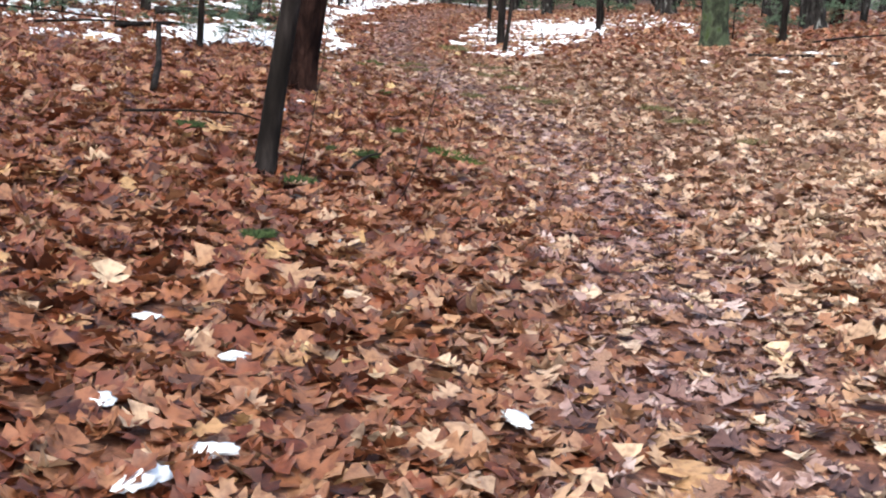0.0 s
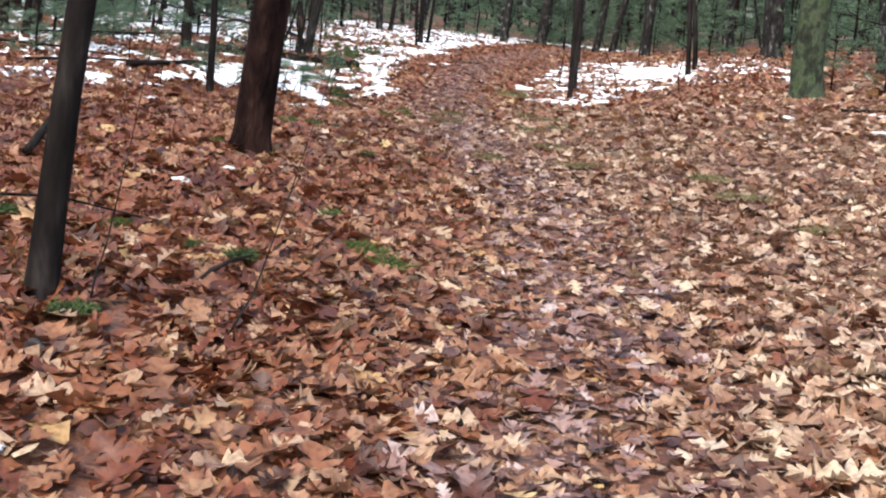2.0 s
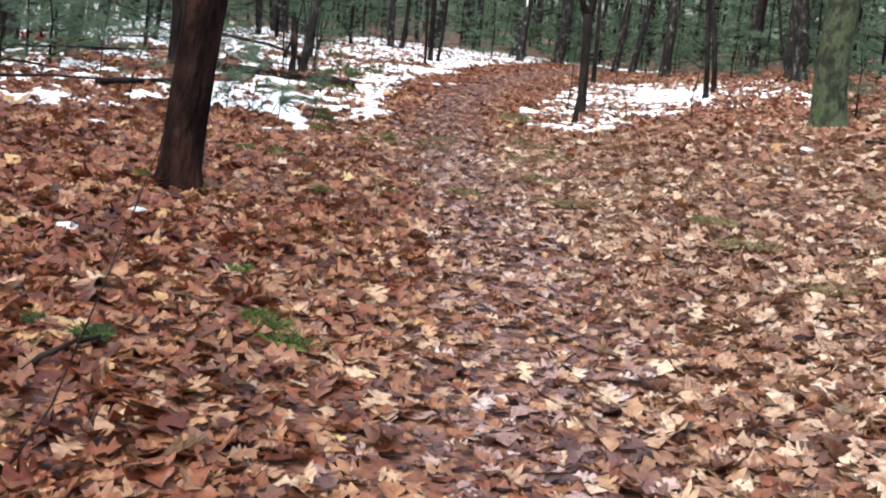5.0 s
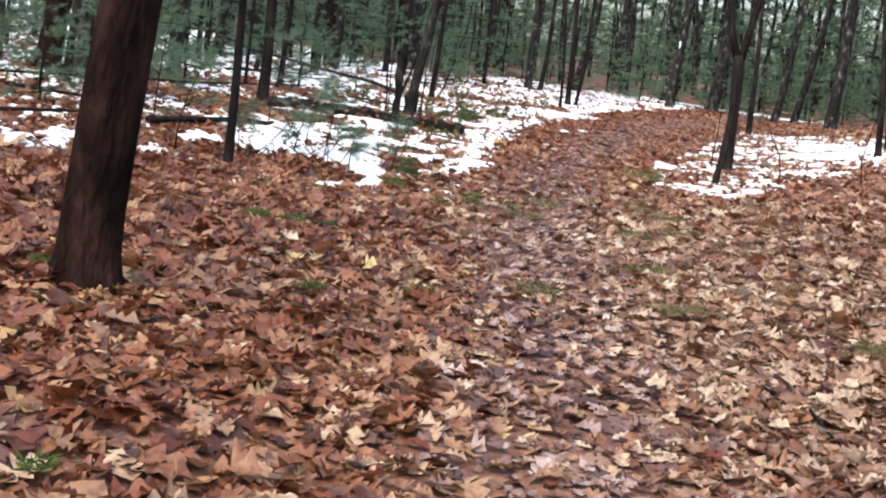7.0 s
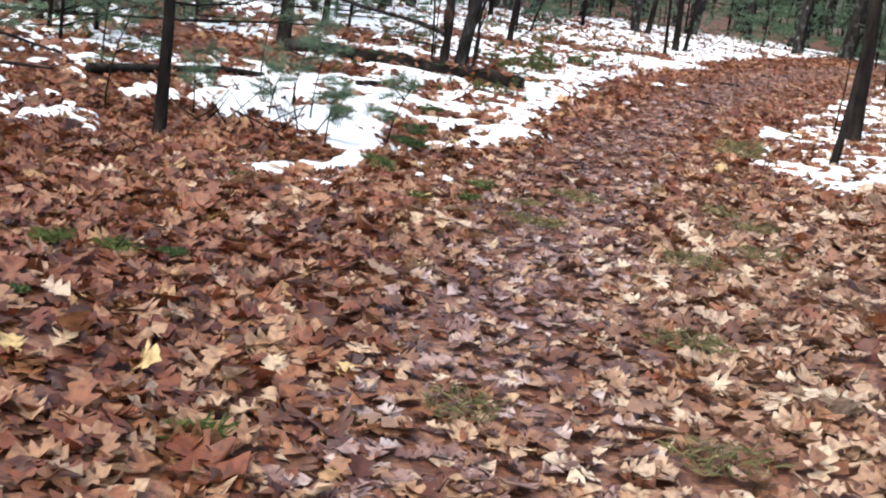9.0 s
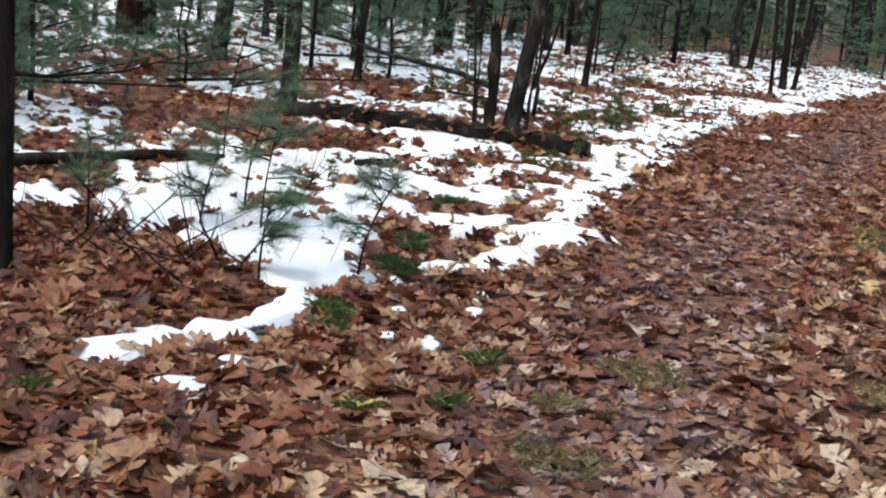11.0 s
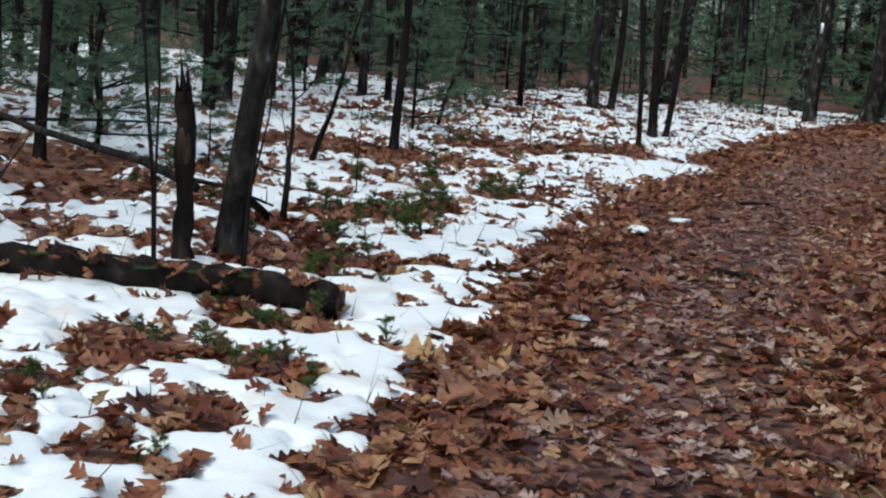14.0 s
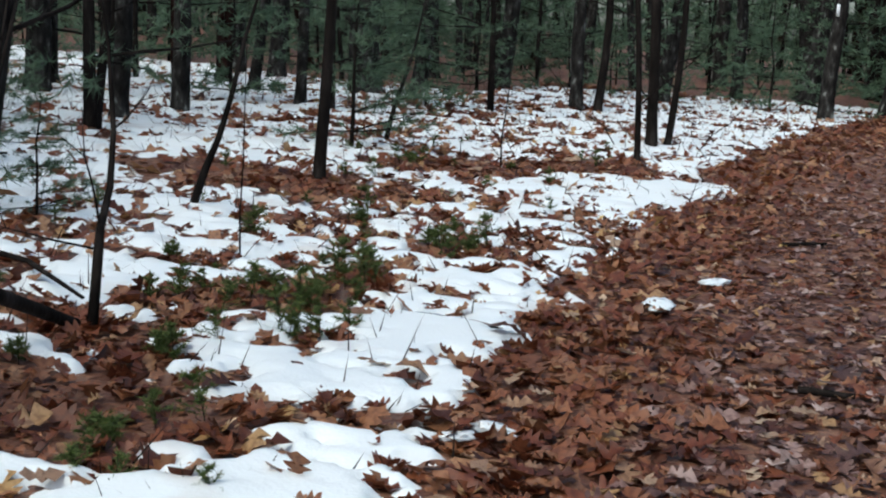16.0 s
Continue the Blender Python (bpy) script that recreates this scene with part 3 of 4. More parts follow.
def needle_spray(r, centre, axis, length, count, width):
    """A brush of needles round a twig's end."""
    v, f = [], []
    c, ax = Vector(centre), Vector(axis).normalized()
    for _ in range(count):
        d = (ax * r.uniform(0.1, 1.0) + Vector((r.gauss(0, 1), r.gauss(0, 1), r.gauss(0, 0.8))) * 0.55).normalized()
        s = d.cross(Vector((r.uniform(-1, 1), r.uniform(-1, 1), r.uniform(-1, 1)))).normalized() * width
        p = c + ax * r.uniform(-0.5, 0.5) * length
        o = len(v)
        v += [tuple(p - s), tuple(p + s), tuple(p + d * length * r.uniform(0.7, 1.2))]
        f.append((o, o + 1, o + 2))
    return v, f


def needle_bough(r, start, direction, length, needle, width, sprays, count, droop=-0.03, twigs=True):
    """A pine bough: the wood, and its needles."""
    pts = limb_points(start, direction, length, 4, r, 0.1, droop)
    wood = [tube(pts, [0.012 * length + 0.004, 0.010 * length + 0.003, 0.007 * length + 0.002, 0.004 * length + 0.002, 0.002], 3, 0, 0, False)]
    green = []
    for _ in range(sprays):
        k = r.choice((1, 2, 2, 3, 3, 4, 4))
        base = pts[k - 1].lerp(pts[k], r.random())
        d = (pts[k] - pts[k - 1]).normalized()
        side = d + Vector((r.uniform(-1, 1), r.uniform(-1, 1), r.uniform(-0.35, 0.45)))
        tip = base + side.normalized() * length * r.uniform(0.06, 0.3)
        if twigs:
            wood.append(tube([base, tip], [0.003, 0.0015], 3, 0, 0, False))
        green.append(needle_spray(r, tip, side, needle, count, width))
    return join(*wood), join(*green)


def young_pine(seed, height, first, needle, width, sprays, count, reach):
    """A young white pine: trunk, boughs in whorls, needles."""
    r = random.Random(seed)
    trunk_pts = [Vector((r.uniform(-0.03, 0.03) * k, r.uniform(-0.03, 0.03) * k, height * k / 6 - 0.1 * (k == 0))) for k in range(7)]
    rad = 0.010 * height + 0.004
    trunk = tube(trunk_pts, [rad * (1 - 0.15 * k) for k in range(7)], 8, 0.08, seed)
    wood, green = [], []
    z = first
    while z < height:
        part_up = z / height
        base = trunk_pts[0].lerp(trunk_pts[-1], part_up)
        for k in range(r.randint(3, 5)):
            a = r.uniform(0, 2 * math.pi)
            ln = reach * (1.05 - part_up) * r.uniform(0.6, 1.1) + 0.12
            w, g = needle_bough(r, base, (math.cos(a), math.sin(a), r.uniform(0.0, 0.35)), ln, needle, width, max(3, int(sprays * ln / reach)), count, -0.03, False)
            wood.append(w)
            green.append(g)
        z += height * r.uniform(0.07, 0.12)
    green.append(needle_spray(r, trunk_pts[-1], (0, 0, 1), needle, count, width))
    return trunk, join(*wood), join(*green)


def high_crown_pine(seed, start, top):
    """Upper boughs of a tall pine with needle clumps."""
    r = random.Random(seed)
    wood, green = [], []
    for _ in range(30):
        u = r.random()
        a, ln = r.uniform(0, 2 * math.pi), (2.6 - 1.7 * u) * r.uniform(0.6, 1.1)
        w, g = needle_bough(r, (0, 0, start + (top - start) * u), (math.cos(a), math.sin(a), r.uniform(-0.05, 0.4)), ln, 0.3, 0.045, 8, 7, -0.03, False)
        wood.append(w)
        green.append(g)
    return join(*wood), join(*green)


def high_crown_bare(seed, start, top):
    r = random.Random(seed)
    return join(*[bare_limb((0, 0, start + (top - start) * (k / 14)), (math.cos(a := r.uniform(0, 6.3)), math.sin(a), r.uniform(0.4, 1.2)), r.uniform(1.6, 3.4), 0.04, r, 2, 3) for k in range(9)])


CROWN_PINE = []
for k in range(2):
    w, g = high_crown_pine(70 + k, 6.5, 13.0)
    CROWN_PINE.append((mesh_from("branchwork", *w), mesh_from("crown", *g, smooth=False)))
CROWN_BARE = [mesh_from("crown", *high_crown_bare(90 + k, 4.5, 8.6)) for k in range(2)]
for w, g in CROWN_PINE:
    w.materials.append(M_BARK_DARK)
    g.materials.append(M_NEEDLE)
for me in CROWN_BARE:
    me.materials.append(M_BARK_DARK)

TREE_SPOTS = []


def standing_tree(x, y, radius, lx, ly, kind, label, group="", height=None, curve=0.0, sides=14, stubs=0):
    """A forest tree whose lower trunk is seen: kind pine, oak, lichen or slim."""
    r = random.Random(int(1000 * (x + 50) + 7 * y))
    TREE_SPOTS.append((x, y))
    h = height or (13.5 if kind == "pine" else 10.5 if radius > 0.07 else 6.5)
    tree = thing({"pine": "pine_tree", "oak": "oak_tree", "lichen": "oak_tree", "slim": "young_tree"}[kind], place(x, y), label, "tree", group)
    zs = [-0.12, 0.0, 0.06, 0.16, 0.35, 0.8, 1.4, 2.2, 3.4, h * 0.55, h * 0.8, h]
    bx, by = r.uniform(-0.02, 0.02), r.uniform(-0.02, 0.02)
    pts, rad = [], []
    for z in zs:
        u = max(z, 0)
        easing = u if u < 3.4 else 3.4 + (u - 3.4) * 0.4
        wob = curve * math.sin(u * 1.7) + 0.35 * radius * math.sin(u * 1.1 + bx * 90) * min(u, 1)
        pts.append((lx * easing + wob, ly * easing + by * math.sin(u), z))
        rad.append(radius * (1 + 0.30 * math.exp(-max(z, 0) / 0.10)) * max(0.12, 1 - 0.85 * (u / h) ** 1.2))
    bark = {"pine": M_BARK_PINE, "oak": M_BARK_GREY, "lichen": M_BARK_LICHEN, "slim": M_BARK_DARK}[kind]
    part("trunk", mesh_from("trunk", *tube(pts, rad, sides, 0.07, r.randint(0, 9999))), bark, tree)
    for k in range(stubs):
        z = r.uniform(0.5, 2.6)
        a = r.uniform(0, 6.3)
        part("branch", mesh_from("branch", *bare_limb((lx * z, ly * z, z), (math.cos(a), math.sin(a), r.uniform(-0.1, 0.5)), r.uniform(0.5, 1.3), 0.012, r, 4, 4)), M_BARK_DARK, tree, "thin dead branch")
    off = Vector((lx * 3.4 * 1.2, ly * 3.4 * 1.2, 0))
    if kind == "pine":
        w, g = r.choice(CROWN_PINE)
        tagged(part("branchwork", w, None, tree), kind="stuff").location = off
        part("crown", g, None, tree, "dark green needle crown").location = off
    else:
        c = part("crown", r.choice(CROWN_BARE), None, tree, "bare winter branches")
        c.location = off
        if h < 8:
            c.scale = (0.5, 0.5, 0.62)
    return tree


# trunks: x, y, radius, lean in x, lean in y, kind, bend, dead branches
BESIDE_PATH = [
    (-0.20, 7.51, 0.060, 0.12, 0.02, "slim", 0.0, 0), (-0.87, 11.88, 0.137, 0.078, 0.01, "pine", 0.0, 0), (-3.5, 17.95, 0.046, 0.025, -0.018, "slim", 0.0, 2),
    (3.95, 20.7, 0.215, -0.03, 0.008, "lichen", 0.0, 0), (5.05, 21.0, 0.055, -0.055, 0.02, "slim", 0.01, 2), (2.67, 31.93, 0.061, -0.14, 0.004, "slim", 0.02, 1),
    (6.80, 27.3, 0.265, -0.06, 0.03, "oak", 0.0, 0), (6.10, 28.0, 0.145, -0.05, 0.02, "oak", 0.0, 1), (7.20, 35.5, 0.118, -0.1, 0.03, "oak", 0.0, 1), (4.80, 37.5, 0.220, -0.12, 0.02, "oak", 0.02, 0), (3.9, 44.6, 0.2, -0.06, 0.005, "oak", 0.0, 0),
    (-0.35, 37.33, 0.068, -0.035, 0.0, "slim", 0.0, 1), (2.49, 29.48, 0.055, -0.1, 0.0, "slim", 0.03, 2)]
OVER_SNOW = [
    (-9.10, 22.6, 0.19, 0.08, 0.02, "pine", 0.0, 1), (-8.20, 22.1, 0.145, 0.115, 0.04, "oak", 0.0, 1), (-6.2, 23.8, 0.086, 0.025, -0.024, "slim", 0.0, 1),
    (-7.60, 27.15, 0.052, 0.05, 0.0, "slim", 0.0, 1), (-8.15, 26.9, 0.031, 0.034, -0.014, "slim", 0.01, 2), (-9.5, 26.7, 0.114, 0.07, 0.01, "oak", 0.0, 1), (-11.6, 27.4, 0.28, 0.06, 0.01, "pine", 0.0, 0),
    (-6.19, 31.18, 0.052, 0.055, 0.0, "slim", 0.0, 1), (-4.40, 35.0, 0.034, -0.05, -0.02, "slim", 0.01, 2), (-4.64, 36.7, 0.07, -0.03, -0.015, "slim", 0.0, 2), (-4.50, 36.95, 0.045, 0.07, 0.0, "slim", 0.02, 2),
    (-7.9, 21.4, 0.06, 0.08, 0.02, "slim", 0.0, 2)]
BEYOND_SNOW = [
    (-9.9, 39.7, 0.25, 0.02, -0.02, "oak", 0.0, 0), (-9.1, 43.7, 0.16, 0.12, 0.02, "oak", 0.0, 1), (-6.8, 40.9, 0.11, -0.01, -0.02, "oak", 0.0, 1), (-6.44, 40.8, 0.07, 0.06, 0.0, "slim", 0.02, 1),
    (-5.5, 48.2, 0.125, 0.0, -0.01, "oak", 0.0, 0), (-4.2, 49.5, 0.27, -0.04, -0.01, "oak", 0.0, 0), (-3.1, 52.0, 0.09, 0.01, 0.0, "slim", 0.0, 1), (-12.2, 40.9, 0.165, 0.03, -0.015, "oak", 0.0, 0),
    (-9.96, 34.7, 0.105, 0.03, -0.02, "oak", 0.0, 1), (-10.98, 38.1, 0.087, 0.12, 0.04, "oak", 0.02, 0), (-14.5, 37.6, 0.115, 0.05, 0.0, "oak", 0.0, 0), (-9.8, 33.3, 0.10, 0.06, 0.01, "oak", 0.0, 1)]
DEEP_WOOD = [
    (-9.54, 40.9, 0.13, 0.12, 0.03, "oak", 0.0, 1), (-6.58, 52.2, 0.19, 0.0, -0.01, "oak", 0.0, 0), (-2.4, 46.5, 0.22, 0.08, 0.005, "oak", 0.0, 0), (-0.4, 45.6, 0.12, 0.12, 0.005, "oak", 0.0, 0),
    (0.1, 46.9, 0.12, 0.15, 0.005, "oak", 0.02, 0), (1.29, 42.8, 0.17, 0.02, 0.0, "oak", 0.0, 1), (-6.22, 44.3, 0.15, 0.12, 0.02, "oak", 0.0, 0), (-4.06, 47.7, 0.17, 0.14, 0.02, "oak", 0.0, 0),
    (-11.5, 30.3, 0.062, 0.02, -0.03, "oak", 0.0, 1), (-12.27, 34.9, 0.165, 0.015, -0.027, "oak", 0.0, 0), (-9.41, 32.4, 0.05, 0.08, 0.015, "slim", 0.03, 2)]
# unseen pines added on the left; their crowns shade that side of the path
SHADE_PINES = [(-5.2, 4.5, 0.15, 0.05, 0.0, "pine", 0.0, 0), (-6.0, 9.0, 0.16, 0.03, 0.0, "pine", 0.0, 1), (-5.6, 13.2, 0.14, 0.05, 0.0, "pine", 0.0, 1), (-3.6, 0.5, 0.15, 0.03, 0.0, "pine", 0.0, 0)]
LEANING = [(-8.92, 29.0, 0.05, 0.09, 0.03, "slim", 0.02, 2), (-9.79, 30.4, 0.05, 0.13, 0.066, "slim", 0.02, 2), (-4.40, 25.13, 0.080, 0.13, 0.045, "oak", 0.0, 1)]
WORDS = {"pine": "tall pine with dark wet reddish brown bark", "oak": "bare oak with grey-brown bark on the forest floor", "lichen": "oak trunk covered in grey-green lichen and moss", "slim": "slim dark young tree with bare branches"}
for x, y, rad, lx, ly, kind, bend, dead in BESIDE_PATH + OVER_SNOW + BEYOND_SNOW + DEEP_WOOD + LEANING + SHADE_PINES:
    standing_tree(x, y, rad, lx, ly, kind, WORDS[kind], "trees along the path", None, bend, 16 if y < 20 else 9, dead)

# the wood beyond: many trunks of like kinds, copied
FAR_TREES = []
for k, (rad, kind) in enumerate([(0.065, "slim"), (0.10, "oak"), (0.17, "oak"), (0.05, "slim"), (0.14, "pine"), (0.085, "oak")]):
    FAR_TREES.append(standing_tree(-30 - 2 * k, 60 + k, rad, 0.0, 0.0, kind, {"pine": "pine trunk in the wood beyond the snow", "oak": "bare oak in the wood beyond the snow", "slim": "slim bare tree in the wood beyond the snow"}[kind], "trees of the wood beyond", None, 0.0, 7, 1))
r = random.Random(11)
count = 0
while count < 290:
    y = r.uniform(30, 85)
    x = r.uniform(-10 - y * 0.42, 6 + y * 0.22)
    if count % 9 == 0:
        x, y = (r.uniform(-22, -10), r.uniform(14, 30)) if r.random() < 0.6 else (r.uniform(7, 14), r.uniform(17, 35))
    if -9.3 < x < 3.5 and y < 46 or (x > -4 and y < 42 and x < 4):
        continue
    if y > 46 and abs(x + 2 - 0.02 * (y - 46) ** 2) < 1.0 and y < 50:
        continue
    if any((x - a) ** 2 + (y - b) ** 2 < 1.0 for a, b in TREE_SPOTS):
        continue
    TREE_SPOTS.append((x, y))
    src = r.choice(FAR_TREES)
    s = r.uniform(0.6, 1.05)
    copy_thing(src, Matrix.Translation(place(x, y)) @ pose(0, 0, 0, r.gauss(0, 2.5), r.gauss(2.0, 4.0), r.uniform(0, 360)) @ Matrix.Diagonal((s, s, s, 1)))
    count += 1

# young white pines in the understorey
PINES = []
for k, (h, reach) in enumerate([(4.5, 1.4), (6.0, 1.8), (3.2, 1.1)]):
    t, w, g = young_pine(200 + k, h, 0.3, 0.17, 0.015, 11, 10, reach)
    p = thing("young_pine", place(-32 - 2 * k, 66 + k), "young white pine with soft blue-green needles", "tree", "young pines of the understorey")
    part("trunk", mesh_from("trunk", *t), M_BARK_DARK, p)
    tagged(part("branchwork", mesh_from("branchwork", *w), M_BARK_DARK, p), kind="stuff")
    tagged(part("foliage", mesh_from("foliage", *g, smooth=False), M_NEEDLE, p, "blue-green needles"), kind="stuff")
    PINES.append(p)


FINE_PINES = []
for k, (h, reach) in enumerate([(4.5, 1.4), (6.0, 1.8), (3.2, 1.2), (6.5, 2.0)]):
    t, w, g = young_pine(220 + k, h, 0.35 if k < 3 else 0.8, 0.14, 0.0055, 13, 26, reach)
    p = thing("young_pine", place(-38 - 2 * k, 66 + k), "young white pine with soft blue-green needles", "tree", "young pines of the understorey")
    part("trunk", mesh_from("trunk", *t), M_BARK_DARK, p)
    tagged(part("branchwork", mesh_from("branchwork", *w), M_BARK_DARK, p), kind="stuff")
    tagged(part("foliage", mesh_from("foliage", *g, smooth=False), M_NEEDLE, p, "blue-green needles"), kind="stuff")
    FINE_PINES.append(p)


def plant_pine(x, y, which, size, turn):
    return copy_thing((FINE_PINES if y < 34 or which == 3 else PINES)[which], Matrix.Translation(place(x, y)) @ pose(0, 0, 0, 0, 0, turn) @ Matrix.Diagonal((size, size, size, 1)))


r = random.Random(23)
count = 0
while count < 145:
    y = r.uniform(41, 66) if count < 80 else r.uniform(58, 100)
    x = r.uniform(-8 - y * 0.42, 4 + y * 0.2)
    if (-11 < x < 0 and y < 47) or (x > -6 and y < 48.5):
        continue
    plant_pine(x, y, r.randrange(3), r.uniform(0.7, 1.2) * (1.0 if y < 58 else 2.1), r.uniform(0, 360))
    count += 1
BACK_BRUSH = [(-22 + 0.98 * k, 41.0 + 0.25 * k + 1.3 * math.sin(2.3 * k), k % 3, 0.42 + 0.16 * math.sin(5 * k) ** 2) for k in range(28)]
DEEP_BRUSH = [(-26 + 1.05 * k, 51.0 + 3.0 * math.sin(2.9 * k), k % 3, 0.55 + 0.2 * math.sin(4.1 * k) ** 2) for k in range(36)]
NEAR_PINES = [(-6.2, 18.6, 2, 0.5), (-7.8, 19.2, 2, 0.7), (-9.5, 18.0, 0, 0.7), (-8.3, 24.6, 2, 0.5), (-10.2, 21.6, 0, 0.7), (-12.5, 27.5, 0, 0.8), (-11.2, 23.5, 2, 0.9), (-7.6, 27.9, 2, 0.75), (-9.4, 32.3, 3, 1.0), (-10.7, 29.6, 3, 0.9), (-12.2, 31.6, 3, 1.0), (-11.6, 35.6, 3, 1.0), (-8.9, 36.6, 3, 0.9), (-14.0, 34.0, 3, 1.1), (-7.4, 38.6, 3, 0.8), (-13.6, 28.2, 3, 0.9), (-8.6, 29.2, 2, 0.8), (-6.9, 33.2, 2, 0.7), (-9.9, 28.6, 0, 0.7), (-6.3, 20.0, 2, 0.55), (-9.6, 23.4, 0, 0.7), (-6.6, 28.2, 2, 0.3), (-9.2, 24.9, 0, 0.6), (-10.6, 31.5, 0, 0.8), (-12.5, 33.0, 1, 0.8), (-8.8, 45.0, 1, 0.7), (-13.0, 38.0, 1, 0.8), (-6.9, 21.2, 2, 0.75)]
for x, y, k, size in [(-7.0, 20.6, 2, 0.7), (-9.2, 20.4, 0, 0.8), (-7.6, 23.9, 2, 0.55), (4.5, 22.6, 2, 0.42), (5.2, 22.2, 2, 0.35), (-11.9, 25.2, 0, 0.9), (-13.5, 31, 0, 0.9), (-15, 35, 1, 0.9),
                      (-10.3, 36.4, 2, 0.7), (-8.4, 38.6, 2, 0.6), (6.6, 27.5, 2, 0.7), (8.0, 33, 0, 0.8), (5.8, 38, 0, 0.8), (-13, 22, 1, 0.8), (3.2, 40.5, 2, 0.8), (7.3, 41.5, 1, 0.8)] + NEAR_PINES + BACK_BRUSH + DEEP_BRUSH:
    plant_pine(x, y, k, size, 77 * x)

def tuft(seed, blades, radius, length, width, spread):
    """A patch of blades, one mesh."""
    r = random.Random(seed)
    v, f = [], []
    for _ in range(blades):
        a, q = r.uniform(0, 6.28), radius * math.sqrt(r.random())
        p = Vector((math.cos(a) * q, math.sin(a) * q, 0.005))
        d = Vector((r.gauss(0, spread), r.gauss(0, spread), r.uniform(0.35, 1.0))).normalized()
        s = d.cross(Vector((r.uniform(-1, 1), r.uniform(-1, 1), 0.1))).normalized() * width
        ln = length * r.uniform(0.5, 1.2)
        o = len(v)
        v += [tuple(p - s), tuple(p + s), tuple(p + d * ln * 0.6 + s * 0.7), tuple(p + d * ln - Vector((0, 0, ln * 0.2)))]
        f += [(o, o + 1, o + 2), (o, o + 2, o + 3)]
    return v, f


# ---- the forked sapling in the snow patch ----
fork = thing("forked_sapling", place(0.43, 25.6), "slim dark sapling forking above its base in the snow patch", "tree")
part("trunk", mesh_from("trunk", *tube([(0, 0, -0.1), (0, 0, 0), (0.01, 0, 0.08), (0.005, 0, 0.48), (-0.01, 0, 0.95), (-0.02, 0, 1.35), (-0.04, 0, 1.68)], [0.11, 0.10, 0.085, 0.076, 0.075, 0.077, 0.085], 12, 0.10, 3)), M_BARK_DARK, fork)
for limb_line in ([(-0.055, 0, 1.6), (-0.18, 0, 1.97), (-0.27, 0, 2.45), (-0.35, 0.1, 4.0), (-0.5, 0.2, 6.5)], [(-0.015, 0, 1.6), (0.055, 0.02, 2.03), (0.14, 0.1, 2.6), (0.33, 0.2, 4.2), (0.4, 0.3, 6.2)]):
    part("stem", mesh_from("stem", *tube(limb_line, [0.060, 0.052, 0.047, 0.032, 0.008], 9, 0.06, 5)), M_BARK_DARK, fork)
r = random.Random(4)
for k in range(6):
    part("branch", mesh_from("branch", *bare_limb((-0.27 if k % 2 else 0.14, 0, 2.5 + 0.5 * k), (r.uniform(-1, 1), r.uniform(-1, 1), 0.5), 1.2, 0.012, r, 4, 4)), M_BARK_DARK, fork)
prop = thing("young_tree", place(0.63, 22.5), "thin dark broken stem leaning in snow before a forked sapling", "tree")
part("trunk", mesh_from("trunk", *tube([(0, 0, -0.08), (0, 0, 0), (0.025, 0.08, 0.3), (0.045, 0.2, 0.65), (0.05, 0.34, 1.0), (0.045, 0.46, 1.3)], [0.048, 0.044, 0.037, 0.034, 0.030, 0.012], 10, 0.10, 6)), M_BARK_DARK, prop)

# ---- stump, thin stems and fallen wood beside the snow ----
stump = thing("broken_stump", place(-4.42, 24.72), "dark broken stump with a patch of pale bared wood", "stump")
part("trunk", mesh_from("trunk", *tube([(0, 0, -0.1), (0, 0, 0.02), (-0.012, 0, 0.12), (-0.01, 0, 0.24), (0.006, 0, 0.36), (0.0, 0, 0.5), (-0.012, 0.005, 0.64), (-0.006, 0.01, 0.8), (-0.02, 0.0, 0.92), (-0.03, 0.0, 1.0)],
                                   [0.085, 0.07, 0.058, 0.056, 0.05, 0.052, 0.056, 0.052, 0.05, 0.040], 15, 0.28, 8)), M_BARK_DARK, stump)
part("bared_wood", mesh_from("bared_wood", *tube([(0.012, -0.020, 0.56), (0.006, -0.022, 0.64), (0.0, -0.022, 0.72), (-0.006, -0.018, 0.80)], [0.02, 0.04, 0.04, 0.022], 9, 0.2, 2)), M_WOOD_PALE, stump, "pale bared wood")
for sx, sy, sh in ((-0.05, 0.02, 0.2), (0.0, -0.03, 0.11), (-0.015, 0.03, 0.15), (-0.06, -0.01, 0.09), (0.01, 0.015, 0.06)):
    part("splinter", mesh_from("splinter", *tube([(sx * 0.9, sy, 0.93), (sx, sy, 1.0 + sh * 0.5), (sx - 0.01, sy, 1.0 + sh)], [0.018, 0.011, 0.002], 5, 0.3, 2)), M_BARK_DARK, stump)


